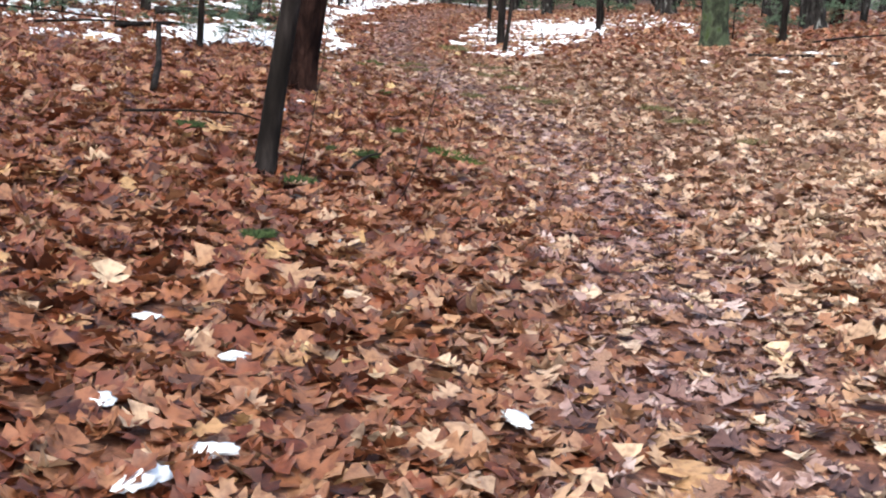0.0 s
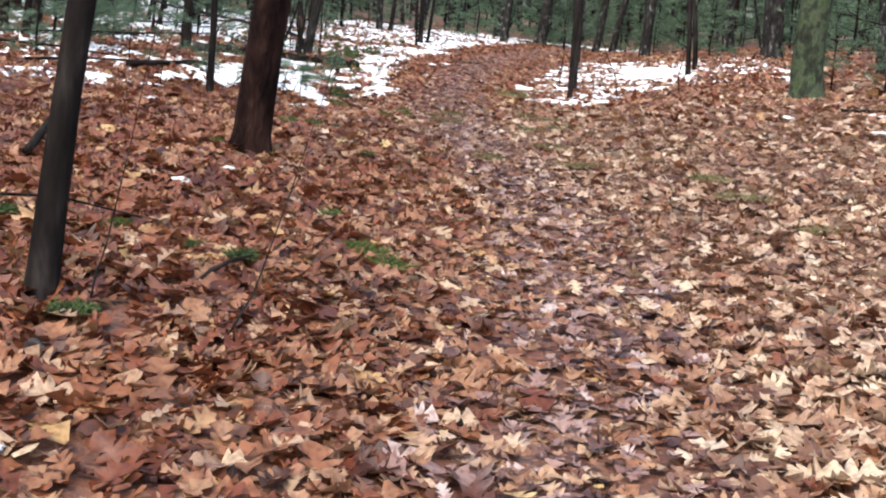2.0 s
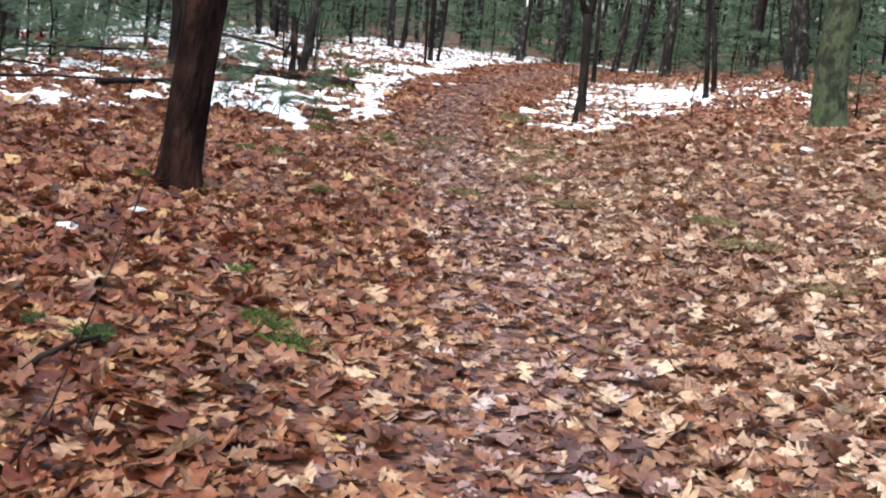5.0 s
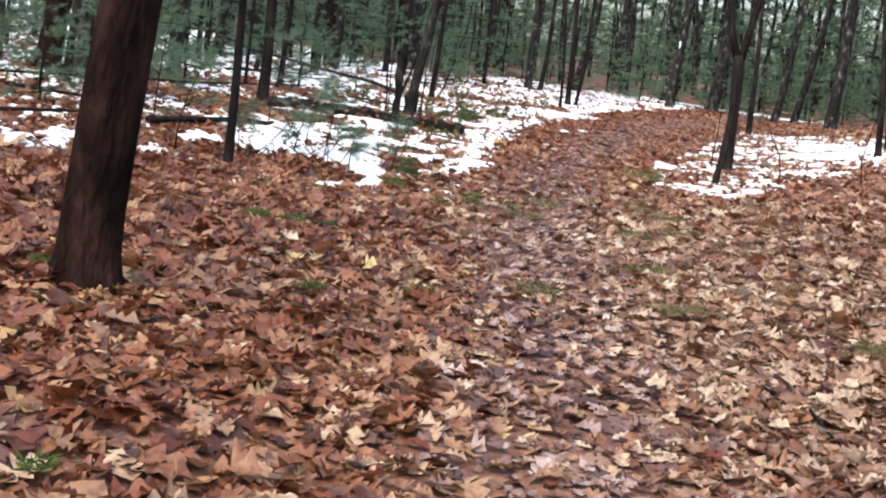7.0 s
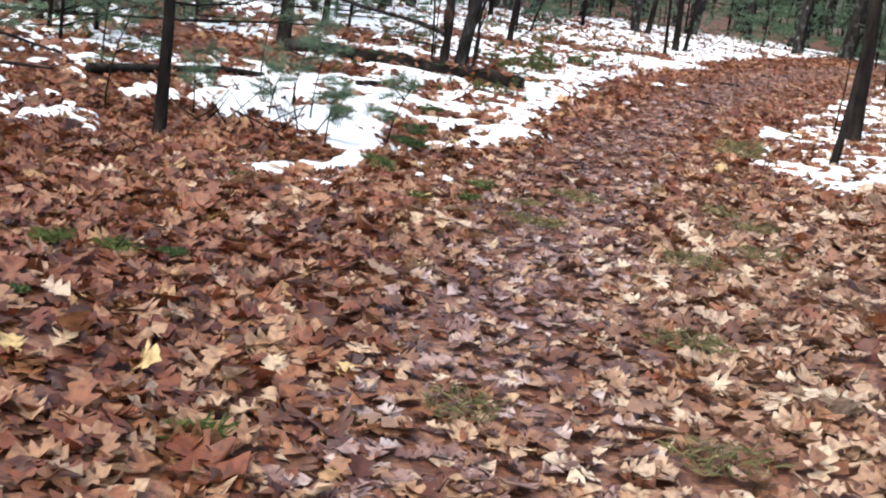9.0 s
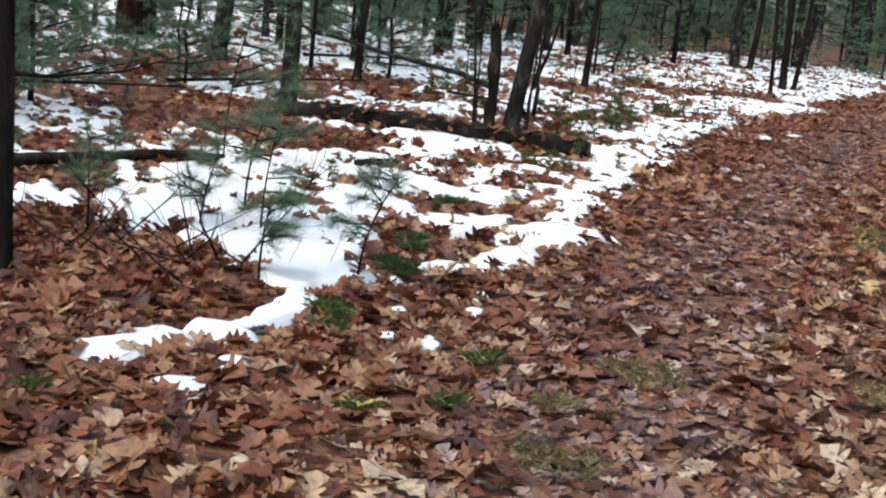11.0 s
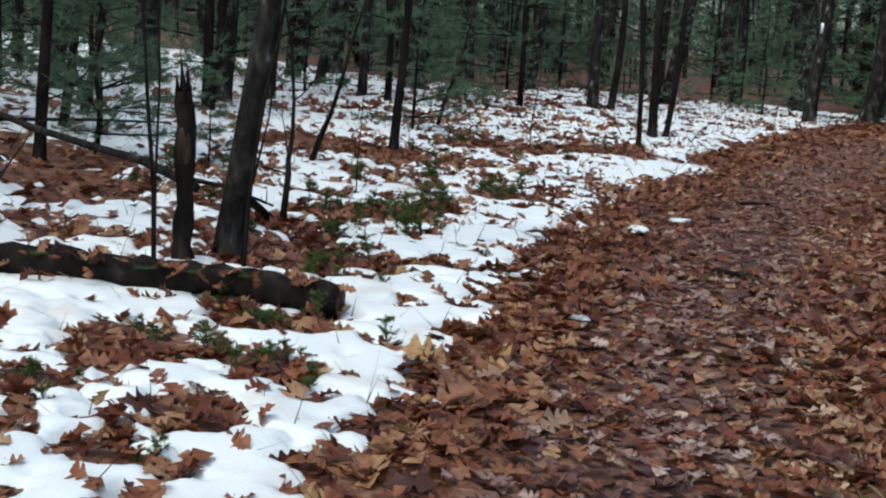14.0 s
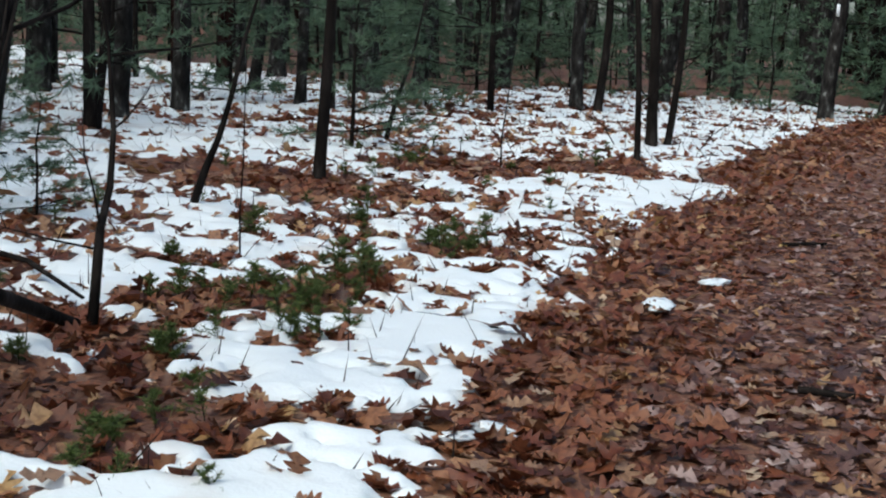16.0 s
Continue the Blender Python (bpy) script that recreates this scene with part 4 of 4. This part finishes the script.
def thin_stem(points, radius, seed, twigs=4, label="thin bare sapling stem among leaves and snow"):
    """A thin sapling through points of the hillside (x, y, height over the ground)."""
    r = random.Random(seed)
    x, y, _ = points[0]
    base = place(x, y)
    stem = thing("sapling", base, label, "sapling", "thin saplings by the log")
    pts = [place(a, b, c) - base for a, b, c in points]
    pts[0].z -= 0.05
    d = (pts[-1] - pts[-2]).normalized()
    pts += limb_points(pts[-1], d + Vector((0, 0, 0.5)), 1.2, 3, r, 0.1)[1:]
    n = len(pts)
    part("stem", mesh_from("stem", *tube(pts, [radius * (1 - 0.85 * k / (n - 1)) for k in range(n)], 7, 0.06, seed)), M_BARK_DARK, stem)
    for k in range(twigs):
        q = pts[r.randrange(1, n)]
        part("twig", mesh_from("twig", *bare_limb(q, (r.uniform(-1, 1), r.uniform(-1, 1), r.uniform(0.2, 1)), r.uniform(0.25, 0.6), radius * 0.3, r, 2, 4)), M_BARK_DARK, stem)
    return stem


thin_stem([(-4.55, 24.62, 0), (-4.56, 24.62, 0.4), (-4.6, 24.6, 0.95)], 0.016, 1)
thin_stem([(-4.46, 24.5, 0), (-4.5, 24.55, 0.5), (-4.52, 24.6, 1.1)], 0.010, 7)
thin_stem([(-4.04, 24.75, 0), (-4.07, 24.85, 0.43), (-4.13, 25.05, 0.95)], 0.013, 2)
thin_stem([(-4.12, 24.85, 0), (-4.11, 24.9, 0.4), (-4.05, 25.0, 0.9)], 0.009, 3)
thin_stem([(-4.73, 26.34, 0), (-4.70, 26.36, 0.36), (-4.76, 26.45, 0.44), (-4.82, 26.6, 0.6), (-4.88, 26.71, 0.85)], 0.026, 4, 3, "crooked dark sapling leaning over patchy snow")
thin_stem([(-6.15, 29.22, 0), (-6.05, 29.27, 0.3), (-6.00, 29.35, 0.5), (-5.95, 29.44, 0.8)], 0.032, 5, 3, "curved dark sapling rising from bare leaves")
thin_stem([(-7.0, 34.2, 0), (-6.9, 34.2, 0.35), (-6.8, 34.25, 0.7)], 0.03, 6, 3)
thin_stem([(-5.0, 28.0, 0), (-5.0, 28.0, 0.3), (-4.98, 28.0, 0.6)], 0.006, 9, 5)
thin_stem([(-5.3, 33.2, 0), (-5.3, 33.2, 0.3), (-5.25, 33.2, 0.7)], 0.008, 10, 6)
thin_stem([(-4.9, 36.2, 0), (-5.1, 36.2, 0.25), (-5.4, 36.2, 0.4)], 0.008, 11, 7)
thin_stem([(-4.1, 36.6, 0), (-3.9, 36.6, 0.25), (-3.7, 36.6, 0.4)], 0.008, 12, 6)
thin_stem([(0.16, 26.0, 0), (0.18, 26.0, 0.3), (0.2, 26.0, 0.55)], 0.012, 13, 5)
thin_stem([(1.3, 24.0, 0), (1.25, 24.0, 0.3), (1.1, 24.0, 0.6)], 0.009, 14, 5)
thin_stem([(2.3, 23.0, 0), (2.25, 23.0, 0.3), (2.3, 23.0, 0.6)], 0.009, 15, 5)
thin_stem([(0.53, 7.40, 0), (0.61, 7.44, 0.08), (0.65, 7.55, 0.2)], 0.005, 16, 3, "dry weed stem standing in fallen leaves")
thin_stem([(-0.02, 7.54, 0), (0.01, 7.54, 0.12), (0.03, 7.59, 0.25)], 0.005, 17, 3, "dry weed stem beside a slim trunk")


def fallen(points, radius, name, label, category, seed, bark=None, ends=None, taper=0.75, sides=12, rough=0.1):
    """Wood lying on the ground through points (x, y, height of its axis)."""
    x, y, h = points[0]
    base = place(x, y)
    log = thing(name, base, label, category)
    knots = np.array([place(a, b, c) - base for a, b, c in points])
    u = np.linspace(0, len(knots) - 1, 4 * len(knots) - 3)
    pts = [Vector([float(np.interp(q, range(len(knots)), knots[:, k])) for k in range(3)]) for q in u]
    n = len(pts)
    part("wood", mesh_from("wood", *tube(pts, [radius * (1 - (1 - taper) * k / (n - 1)) for k in range(n)], sides, rough, seed)), bark or M_BARK_DARK, log)
    if ends:
        d = (pts[-1] - pts[-2]).normalized()
        part("cut_end", mesh_from("cut_end", *tube([pts[-1] - d * 0.01, pts[-1] + d * 0.012], [radius * taper * 0.82] * 2, sides, 0.05, seed)), ends, log, "dark rotten end grain")
    return log


fallen([(-5.9, 23.4, 0.03), (-5.5, 23.55, 0.06), (-5.15, 23.66, 0.075), (-4.85, 23.82, 0.07), (-4.6, 23.9, 0.08), (-4.35, 24.05, 0.07), (-4.1, 24.12, 0.08), (-3.85, 24.24, 0.07), (-3.55, 24.29, 0.075), (-3.22, 24.38, 0.07)], 0.106, "fallen_log", "thick dark rotting log lying at the edge of the snow", "log", 5, M_BARK_DARK, M_WOOD_PALE, 0.98, 18, 0.24)
u = rng.uniform(0, 1, 80)
wx, wy = -5.6 + 2.4 * u + rng.normal(0, 0.05, 80), 23.42 + 0.94 * u + rng.normal(0, 0.09, 80)
off = np.abs((wy - 23.42) - (wx + 5.6) * 0.39) * 0.93
co, tr = scatter(wx, wy, ground_height(wx, wy) + 0.065 + np.sqrt(np.maximum(0.0115 - off ** 2, 0.0)), 0.095 * rng.lognormal(0, 0.2, 80), np.full(80, 0.5), LEAVES, rng)
tagged(part("leaf_litter", big_mesh("leaf_litter", co, tr), M_LEAF_RED), "reddish brown oak leaves caught on a rotting log", "fallen leaves", kind="stuff")
for k in range(9):
    u = k / 8
    ob = part("moss_clump", mesh_from("moss_clump", *tuft(470 + k, 160, 0.05, 0.03, 0.0016, 0.9), smooth=False), M_MOSS)
    ob.matrix_world = Matrix.Translation(place(-5.4 + 2.0 * u, 23.48 + 0.82 * u, 0.15))
    tagged(ob, "dark green moss clump on a rotting log", "moss", "moss patches on the log", "stuff")
dead = fallen([(-4.50, 24.95, 0.42), (-5.0, 25.1, 0.50), (-5.5, 25.2, 0.545), (-6.1, 25.36, 0.55), (-6.7, 25.6, 0.60), (-7.5, 25.98, 0.63), (-8.2, 26.3, 0.74), (-9.4, 26.55, 0.95)], 0.027, "fallen_branch", "long grey dead branch caught between trunks above the snow", "branch", 6, M_BARK_GREY, None, 0.6, 9, 0.16)
r = random.Random(8)
for k in range(9):
    q = Vector((-0.6 - 0.5 * k, 0.12 + 0.17 * k, 0.08 + 0.04 * k))
    part("twig", mesh_from("twig", *bare_limb(q, (r.uniform(-1, 0.2), r.uniform(-0.6, 0.6), r.uniform(-0.5, 0.7)), r.uniform(0.5, 1.2), 0.010, r, 3, 4)), M_BARK_GREY, dead)
fallen([(-4.61, 25.57, 0.33), (-4.7, 25.9, 0.2), (-4.78, 26.3, 0.03)], 0.035, "fallen_limb", "short dark limb leaning down into the snow", "branch", 9)
fallen([(-5.05, 18.95, 0.05), (-4.85, 19.6, 0.07), (-4.65, 20.3, 0.065), (-4.5, 20.78, 0.05)], 0.046, "fallen_branch", "dark fallen branch lying across thin snow", "branch", 11, None, None, 0.6, 10, 0.22)
fallen([(-3.88, 21.55, 0.05), (-3.79, 21.74, 0.055)], 0.038, "log_piece", "short dark piece of log half sunk in snow", "log", 12, M_BARK_DARK, M_WOOD_PALE, 1.0)
fallen([(4.1, 18.6, 0.04), (4.7, 18.3, 0.05), (5.4, 18.0, 0.04)], 0.022, "fallen_branch", "thin fallen branch on leaves of the bank", "branch", 13)
fallen([(0.18, 8.20, 0.01), (0.21, 8.28, 0.06), (0.28, 8.37, 0.1), (0.33, 8.47, 0.1)], 0.014, "stick", "curved black stick poking out of fallen leaves", "stick", 14, None, None, 0.5, 7)
fallen([(2.11, 13.27, 0.03), (2.22, 12.96, 0.035), (2.34, 12.60, 0.03)], 0.012, "stick", "thin dark stick on worn leaves of the path", "stick", 15, None, None, 0.6, 6)
fallen([(-0.56, 11.94, 0.03), (-0.31, 12.03, 0.03)], 0.012, "stick", "short dark stick on leaves at a pine's foot", "stick", 16, None, None, 0.6, 6)
fallen([(-1.85, 27.37, 0.03), (-1.62, 27.42, 0.03)], 0.018, "stick", "short black stick lying on the leafy path", "stick", 17, None, None, 0.8, 7)
fallen([(-2.37, 31.0, 0.03), (-2.1, 31.3, 0.03)], 0.016, "stick", "short black stick lying on the leafy path", "stick", 18, None, None, 0.8, 7)
fallen([(2.01, 13.23, 0.03), (2.16, 12.87, 0.03)], 0.014, "stick", "short dark twig on the worn path", "stick", 19, None, None, 0.8, 7)
fallen([(-1.05, 7.62, 0.18), (-0.82, 8.02, 0.19), (-0.56, 8.32, 0.2), (-0.29, 8.64, 0.12)], 0.010, "fallen_branch", "thin dead branch over leaves beside a slim trunk", "branch", 20, None, None, 0.4, 6)
fallen([(-1.66, 10.05, 0.03), (-1.82, 10.70, 0.2), (-2.10, 11.57, 0.45)], 0.03, "fallen_limb", "short broken limb leaning out of the leaves", "branch", 21)
fallen([(0.31, 7.59, 1.27), (-0.16, 7.56, 1.15), (-0.51, 7.17, 1.07), (-0.85, 6.82, 1.01), (-1.34, 6.36, 0.9), (-2.04, 5.76, 0.03)], 0.011, "fallen_branch", "thin dead branch propped against a slim trunk", "branch", 22, M_BARK_GREY, None, 1.1, 6)
for k, (x0, y0, x1, y1, h) in enumerate([(-5.6, 17.2, -4.2, 17.6, 0.3), (-8.5, 20.0, -5.6, 21.6, 0.35), (-7.8, 23.8, -6.2, 25.2, 0.25), (-6.3, 27.2, -4.9, 26.5, 0.1), (-9.5, 28.6, -7.8, 29.3, 0.2), (-7.2, 19.4, -5.2, 18.8, 0.15), (5.2, 20.5, 6.8, 21.2, 0.15)]):
    fallen([(x0, y0, 0.04), ((x0 + x1) / 2, (y0 + y1) / 2 + 0.1, 0.05 + h * 0.4), (x1, y1, h)], 0.022, "fallen_branch", "dark dead branch lying in brush over patchy snow", "branch", 30 + k, None, None, 0.4, 7)

# brush on the leaf mound
brush = thing("brush_pile", place(-3.0, 18.4), "tangle of dead twigs on a mound of brown leaves", "brush")
r = random.Random(31)
for k in range(16):
    a = r.uniform(0, 6.28)
    part("twig", mesh_from("twig", *bare_limb((r.uniform(-0.5, 0.5), r.uniform(-0.3, 0.3), 0.0), (math.cos(a), math.sin(a), r.uniform(0.1, 0.8)), r.uniform(0.4, 0.9), 0.007, r, 3, 4)), M_BARK_DARK, brush)


# ---- white pine saplings with long soft needles ----
def pine_sapling(x, y, height, seed, lean, label):
    r = random.Random(seed)
    p = thing("pine_sapling", place(x, y), label, "sapling", "white pine saplings in the snow")
    pts = [Vector((lean[0] * u * u, lean[1] * u * u, height * u - 0.03 * (u == 0))) for u in (0, 0.2, 0.4, 0.6, 0.8, 1.0)]
    part("stem", mesh_from("stem", *tube(pts, [0.008, 0.007, 0.006, 0.005, 0.004, 0.002], 7, 0.05, seed)), M_BARK_DARK, p)
    for k in range(9):
        q = pts[2 + k % 4].lerp(pts[min(3 + k % 4, 5)], r.random())
        a = r.uniform(0, 6.28)
        w, g = needle_bough(r, q, (math.cos(a), math.sin(a), r.uniform(0.0, 0.5)), height * r.uniform(0.25, 0.5), 0.10, 0.0011, 5, 46)
        bough = part("bough", mesh_from("bough", *w), M_BARK_DARK, p)
        part("foliage", mesh_from("foliage", *g, smooth=False), M_NEEDLE, bough, "long soft blue-green needles")
    tip = part("tip", mesh_from("tip", *needle_spray(r, pts[-1], (0, 0, 1), 0.1, 50, 0.0011), smooth=False), M_NEEDLE, p, "needle tuft")
    return p


pine_sapling(-2.28, 19.18, 0.55, 61, (0.14, 0.1), "small white pine sapling with long soft needles in snow")
pine_sapling(-2.55, 18.7, 0.36, 62, (0.02, 0.03), "small white pine sapling with long soft needles in snow")
pine_sapling(-3.47, 19.34, 0.42, 63, (0.1, 0.0), "small white pine sapling with long soft needles in snow")
pine_sapling(-3.6, 19.9, 0.7, 64, (0.15, 0.05), "white pine sapling with spreading soft boughs")
pine_sapling(-3.2, 19.55, 0.62, 69, (0.12, -0.05), "white pine sapling with spreading soft boughs")
pine_sapling(-4.6, 20.9, 1.1, 65, (0.3, -0.1), "white pine sapling with spreading soft boughs")
pine_sapling(-4.3, 18.3, 0.9, 66, (0.2, 0.1), "white pine sapling with spreading soft boughs")
pine_sapling(-5.2, 19.3, 1.2, 67, (0.1, 0.1), "white pine sapling with spreading soft boughs")
pine_sapling(-3.9, 18.9, 0.5, 68, (-0.1, 0.1), "small white pine sapling with long soft needles in snow")


# ---- evergreen seedlings, grass and moss ----
def seedling(seed, height):
    """A low evergreen seedling: stem and short needles in tiers."""
    r = random.Random(seed)
    p = thing("evergreen_seedling", (0, 0, -50), "low dark green evergreen seedling among leaves and snow", "seedling", "evergreen seedlings beside the path")
    part("stem", mesh_from("stem", *tube([(0, 0, -0.02), (0.004, 0, height * 0.5), (0, 0.004, height)], [0.003, 0.0025, 0.001], 5)), M_BARK_DARK, p)
    pieces = []
    for k in range(r.randint(8, 13)):
        u = r.uniform(0.15, 1.0)
        a = r.uniform(0, 6.28)
        ln = height * (0.75 - 0.5 * u) * r.uniform(0.7, 1.2)
        d = Vector((math.cos(a), math.sin(a), r.uniform(0.1, 0.6)))
        for q in range(4):
            pieces.append(needle_spray(r, Vector((0, 0, height * u)) + d * ln * q / 4, d, 0.030, 13, 0.003))
    pieces.append(needle_spray(r, (0, 0, height), (0, 0, 1), 0.03, 12, 0.0022))
    tagged(part("foliage", mesh_from("foliage", *join(*pieces), smooth=False), M_SPRUCE, p, "dark green needles"), kind="stuff")
    return p


SEEDLINGS = [seedling(300 + k, h) for k, h in enumerate((0.12, 0.17, 0.22, 0.15))]
r = random.Random(77)
for x, y in SEED_A + SEED_B + SEED_C:
    for k in range(r.choice((1, 2, 2, 3))):
        a, b = x + r.uniform(-0.12, 0.12) * k, y + r.uniform(-0.12, 0.12) * k
        size = r.uniform(0.42, 0.75) * (1.0 if y < 25 else 1.45)
        copy_thing(r.choice(SEEDLINGS), Matrix.Translation(place(a, b)) @ pose(0, 0, 0, r.uniform(-12, 12), r.uniform(-12, 12), r.uniform(0, 360)) @ Matrix.Diagonal((size, size, size, 1)))
for k in range(70):
    x, y = r.uniform(-7.5, -3.2), r.uniform(19.5, 36)
    if x > np.interp(y, EDGE_Y, EDGE_X) - 0.3:
        continue
    size = r.uniform(0.45, 0.9)
    copy_thing(r.choice(SEEDLINGS), Matrix.Translation(place(x, y)) @ pose(0, 0, 0, r.uniform(-12, 12), r.uniform(-12, 12), r.uniform(0, 360)) @ Matrix.Diagonal((size, size, size, 1)))
for k, p in enumerate(SEEDLINGS):
    p.location = place(-5.5 - 0.4 * k, 26.6 + 0.3 * k)


GRASS = [mesh_from("grass_tuft", *tuft(400 + k, 170, 0.15, 0.06, 0.0020, 0.8), smooth=False) for k in range(3)]
MOSS = [mesh_from("moss_clump", *tuft(420 + k, 420, 0.055, 0.05, 0.0022, 0.9), smooth=False) for k in range(2)]
FERN = [mesh_from("grass_tuft", *tuft(440 + k, 150, 0.07, 0.075, 0.0017, 0.7), smooth=False) for k in range(2)]
GRASS_SPOTS = [(0.63, 17.21, 1.2), (1.02, 15.63, 1.3), (1.41, 14.45, 1.1), (0.60, 14.25, 1.0), (2.60, 14.00, 1.3), (2.80, 13.25, 1.5), (3.24, 11.93, 1.0), (-0.2, 22.5, 1.7), (0.44, 18.95, 1.3), (0.72, 18.48, 1.2), (0.92, 17.69, 1.1), (-0.50, 18.65, 1.2), (-0.63, 18.0, 0.8), (-0.35, 17.43, 1.1), (-0.3, 23.1, 2.0), (2.48, 14.03, 0.8), (-0.51, 17.52, 0.8)]
MOSS_SPOTS = [(0.22, 8.62, 1.2), (0.04, 7.30, 1.3), (0.16, 5.84, 1.0), (-0.01, 8.62, 0.8), (-0.89, 8.39, 1.2), (-0.97, 13.86, 0.8), (-1.05, 14.88, 0.8), (-2.15, 19.4, 1.5), (-2.3, 19.5, 1.2), (-2.45, 20.0, 1.4), (-2.05, 18.6, 1.0), (-1.95, 18.5, 0.9), (-3.4, 23.9, 1.5), (-2.35, 19.85, 1.3), (-2.8, 21.1, 1.2)]
FERN_SPOTS = [(0.84, 9.07, 1.2), (0.71, 9.28, 1.0), (0.59, 9.34, 0.8), (-1.41, 14.53, 1.0), (-1.20, 14.70, 1.0), (-0.20, 12.82, 0.9), (0.16, 13.42, 1.0), (-1.09, 18.31, 1.1), (-2.03, 18.54, 1.2), (-0.91, 17.70, 0.9), (-1.96, 16.72, 0.8), (-1.15, 11.94, 0.7), (-1.12, 17.41, 0.8), (0.24, 10.09, 0.8), (-0.43, 8.68, 0.8), (-1.84, 18.29, 1.0)]
for meshes, spots, material, name, label, category in ((GRASS, GRASS_SPOTS, M_GRASS, "grass_tuft", "low olive and yellow grass patch between leaves on the path", "grass"), (MOSS, MOSS_SPOTS, M_MOSS, "moss_clump", "bright green moss clump among fallen leaves", "moss"), (FERN, FERN_SPOTS, M_SPRUCE, "grass_tuft", "dark green grass tuft sprouting through fallen leaves", "grass")):
    for k, (x, y, size) in enumerate(spots):
        ob = part(name, meshes[k % len(meshes)], material)
        ob.matrix_world = Matrix.Translation(place(x, y, 0.035)) @ pose(0, 0, 0, 0, 3, 97 * k) @ Matrix.Diagonal((size, size, size, 1))
        tagged(ob, label, category, category + " patches on the forest floor", "stuff")


# ---- small remains of snow, stones ----
def lump(seed, flat):
    r = random.Random(seed)
    bm = bmesh.new()
    bmesh.ops.create_icosphere(bm, subdivisions=3, radius=1.0)
    for v in bm.verts:
        n = noise.noise(v.co * 1.7 + Vector((seed, 0, 0))) + 0.6 * noise.noise(v.co * 4.1 + Vector((0, seed, 0)))
        v.co = Vector((v.co.x * (1 + 0.6 * n), v.co.y * (1 + 0.6 * n), max(v.co.z, -0.3) * flat * (1 + 0.7 * n)))
    me = bpy.data.meshes.new("lump")
    bm.to_mesh(me)
    bm.free()
    me.polygons.foreach_set("use_smooth", np.ones(len(me.polygons), bool))
    return me


SNOW_LUMPS = [lump(k, 0.24) for k in range(3)]
SNOW_BITS = [(0.12, 4.47, 0.05), (0.46, 4.23, 0.05), (0.25, 3.68, 0.05), (0.58, 3.52, 0.06), (0.48, 3.30, 0.07), (1.32, 4.17, 0.06), (0.46, 6.02, 0.035), (-0.67, 10.87, 0.06), (-0.70, 10.12, 0.08), (-2.84, 14.56, 0.08)]
SNOW_BITS_FAR = [(3.5, 18.0, 0.10), (4.5, 18.1, 0.10), (4.3, 16.4, 0.12), (5.05, 18.55, 0.2), (-2.19, 25.2, 0.07), (-2.56, 29.29, 0.1), (-2.71, 28.49, 0.12), (-2.75, 26.03, 0.08), (-2.83, 25.91, 0.07), (-1.59, 18.40, 0.06), (-1.78, 18.80, 0.07), (5.0, 17.0, 0.08), (-1.42, 18.4, 0.09)]
for k, (x, y, size) in enumerate(SNOW_BITS + SNOW_BITS_FAR):
    ob = part("snow_remnant", SNOW_LUMPS[k % 3], M_SNOW)
    ob.matrix_world = Matrix.Translation(place(x, y, 0.035)) @ pose(0, 0, 0, 0, 3, 63 * k) @ Matrix.Diagonal((size, size * 0.6, min(size, 0.09), 1))
    tagged(ob, "small white remnant of snow lying on fallen leaves", "snow", "remnants of snow on the leaves")
ob = part("stone", lump(9, 0.6), M_STONE)
ob.matrix_world = Matrix.Translation(place(0.13, 6.88, 0.02)) @ Matrix.Diagonal((0.05, 0.04, 0.05, 1))
tagged(ob, "small dark wet stone among fallen leaves", "stone")

# small white patch on a far trunk
patch_tree = standing_tree(-3.33, 44.15, 0.13, 0.05, 0.0, "oak", "bare oak with a small white patch on its trunk", "trees of the wood beyond", None, 0.0, 9, 0)
part("trail_mark", mesh_from("trail_mark", *tube([(0.08, -0.115, 1.75), (0.085, -0.115, 1.95)], [0.03, 0.03], 6)), M_SNOW, patch_tree, "small white patch")

# ---- single leaves lying on top, one by one ----
LEAF_MESHES = []
for v, t in [oak_leaf(3, s) for s in range(70, 76)]:
    LEAF_MESHES.append(mesh_from("oak_leaf", v, t))
r = random.Random(91)
for k in range(300):
    u = k / 300
    y = 3.2 + 25 * u
    x = float(path_middle(y)) + r.uniform(-1.9, 1.5) - 0.4
    if float(snow_depth(x, y)) > 0.0:
        x = float(path_middle(y)) + r.uniform(-0.3, 1.0)
    size = r.uniform(0.10, 0.165)
    ob = part("oak_leaf", r.choice(LEAF_MESHES), M_LEAF_ONE, litter_near)
    ob.matrix_world = Matrix.Translation(place(x, y, 0.048)) @ pose(0, 0, 0, r.gauss(0, 13), r.gauss(3, 13), r.uniform(0, 360)) @ Matrix.Diagonal((size, size, size, 1))
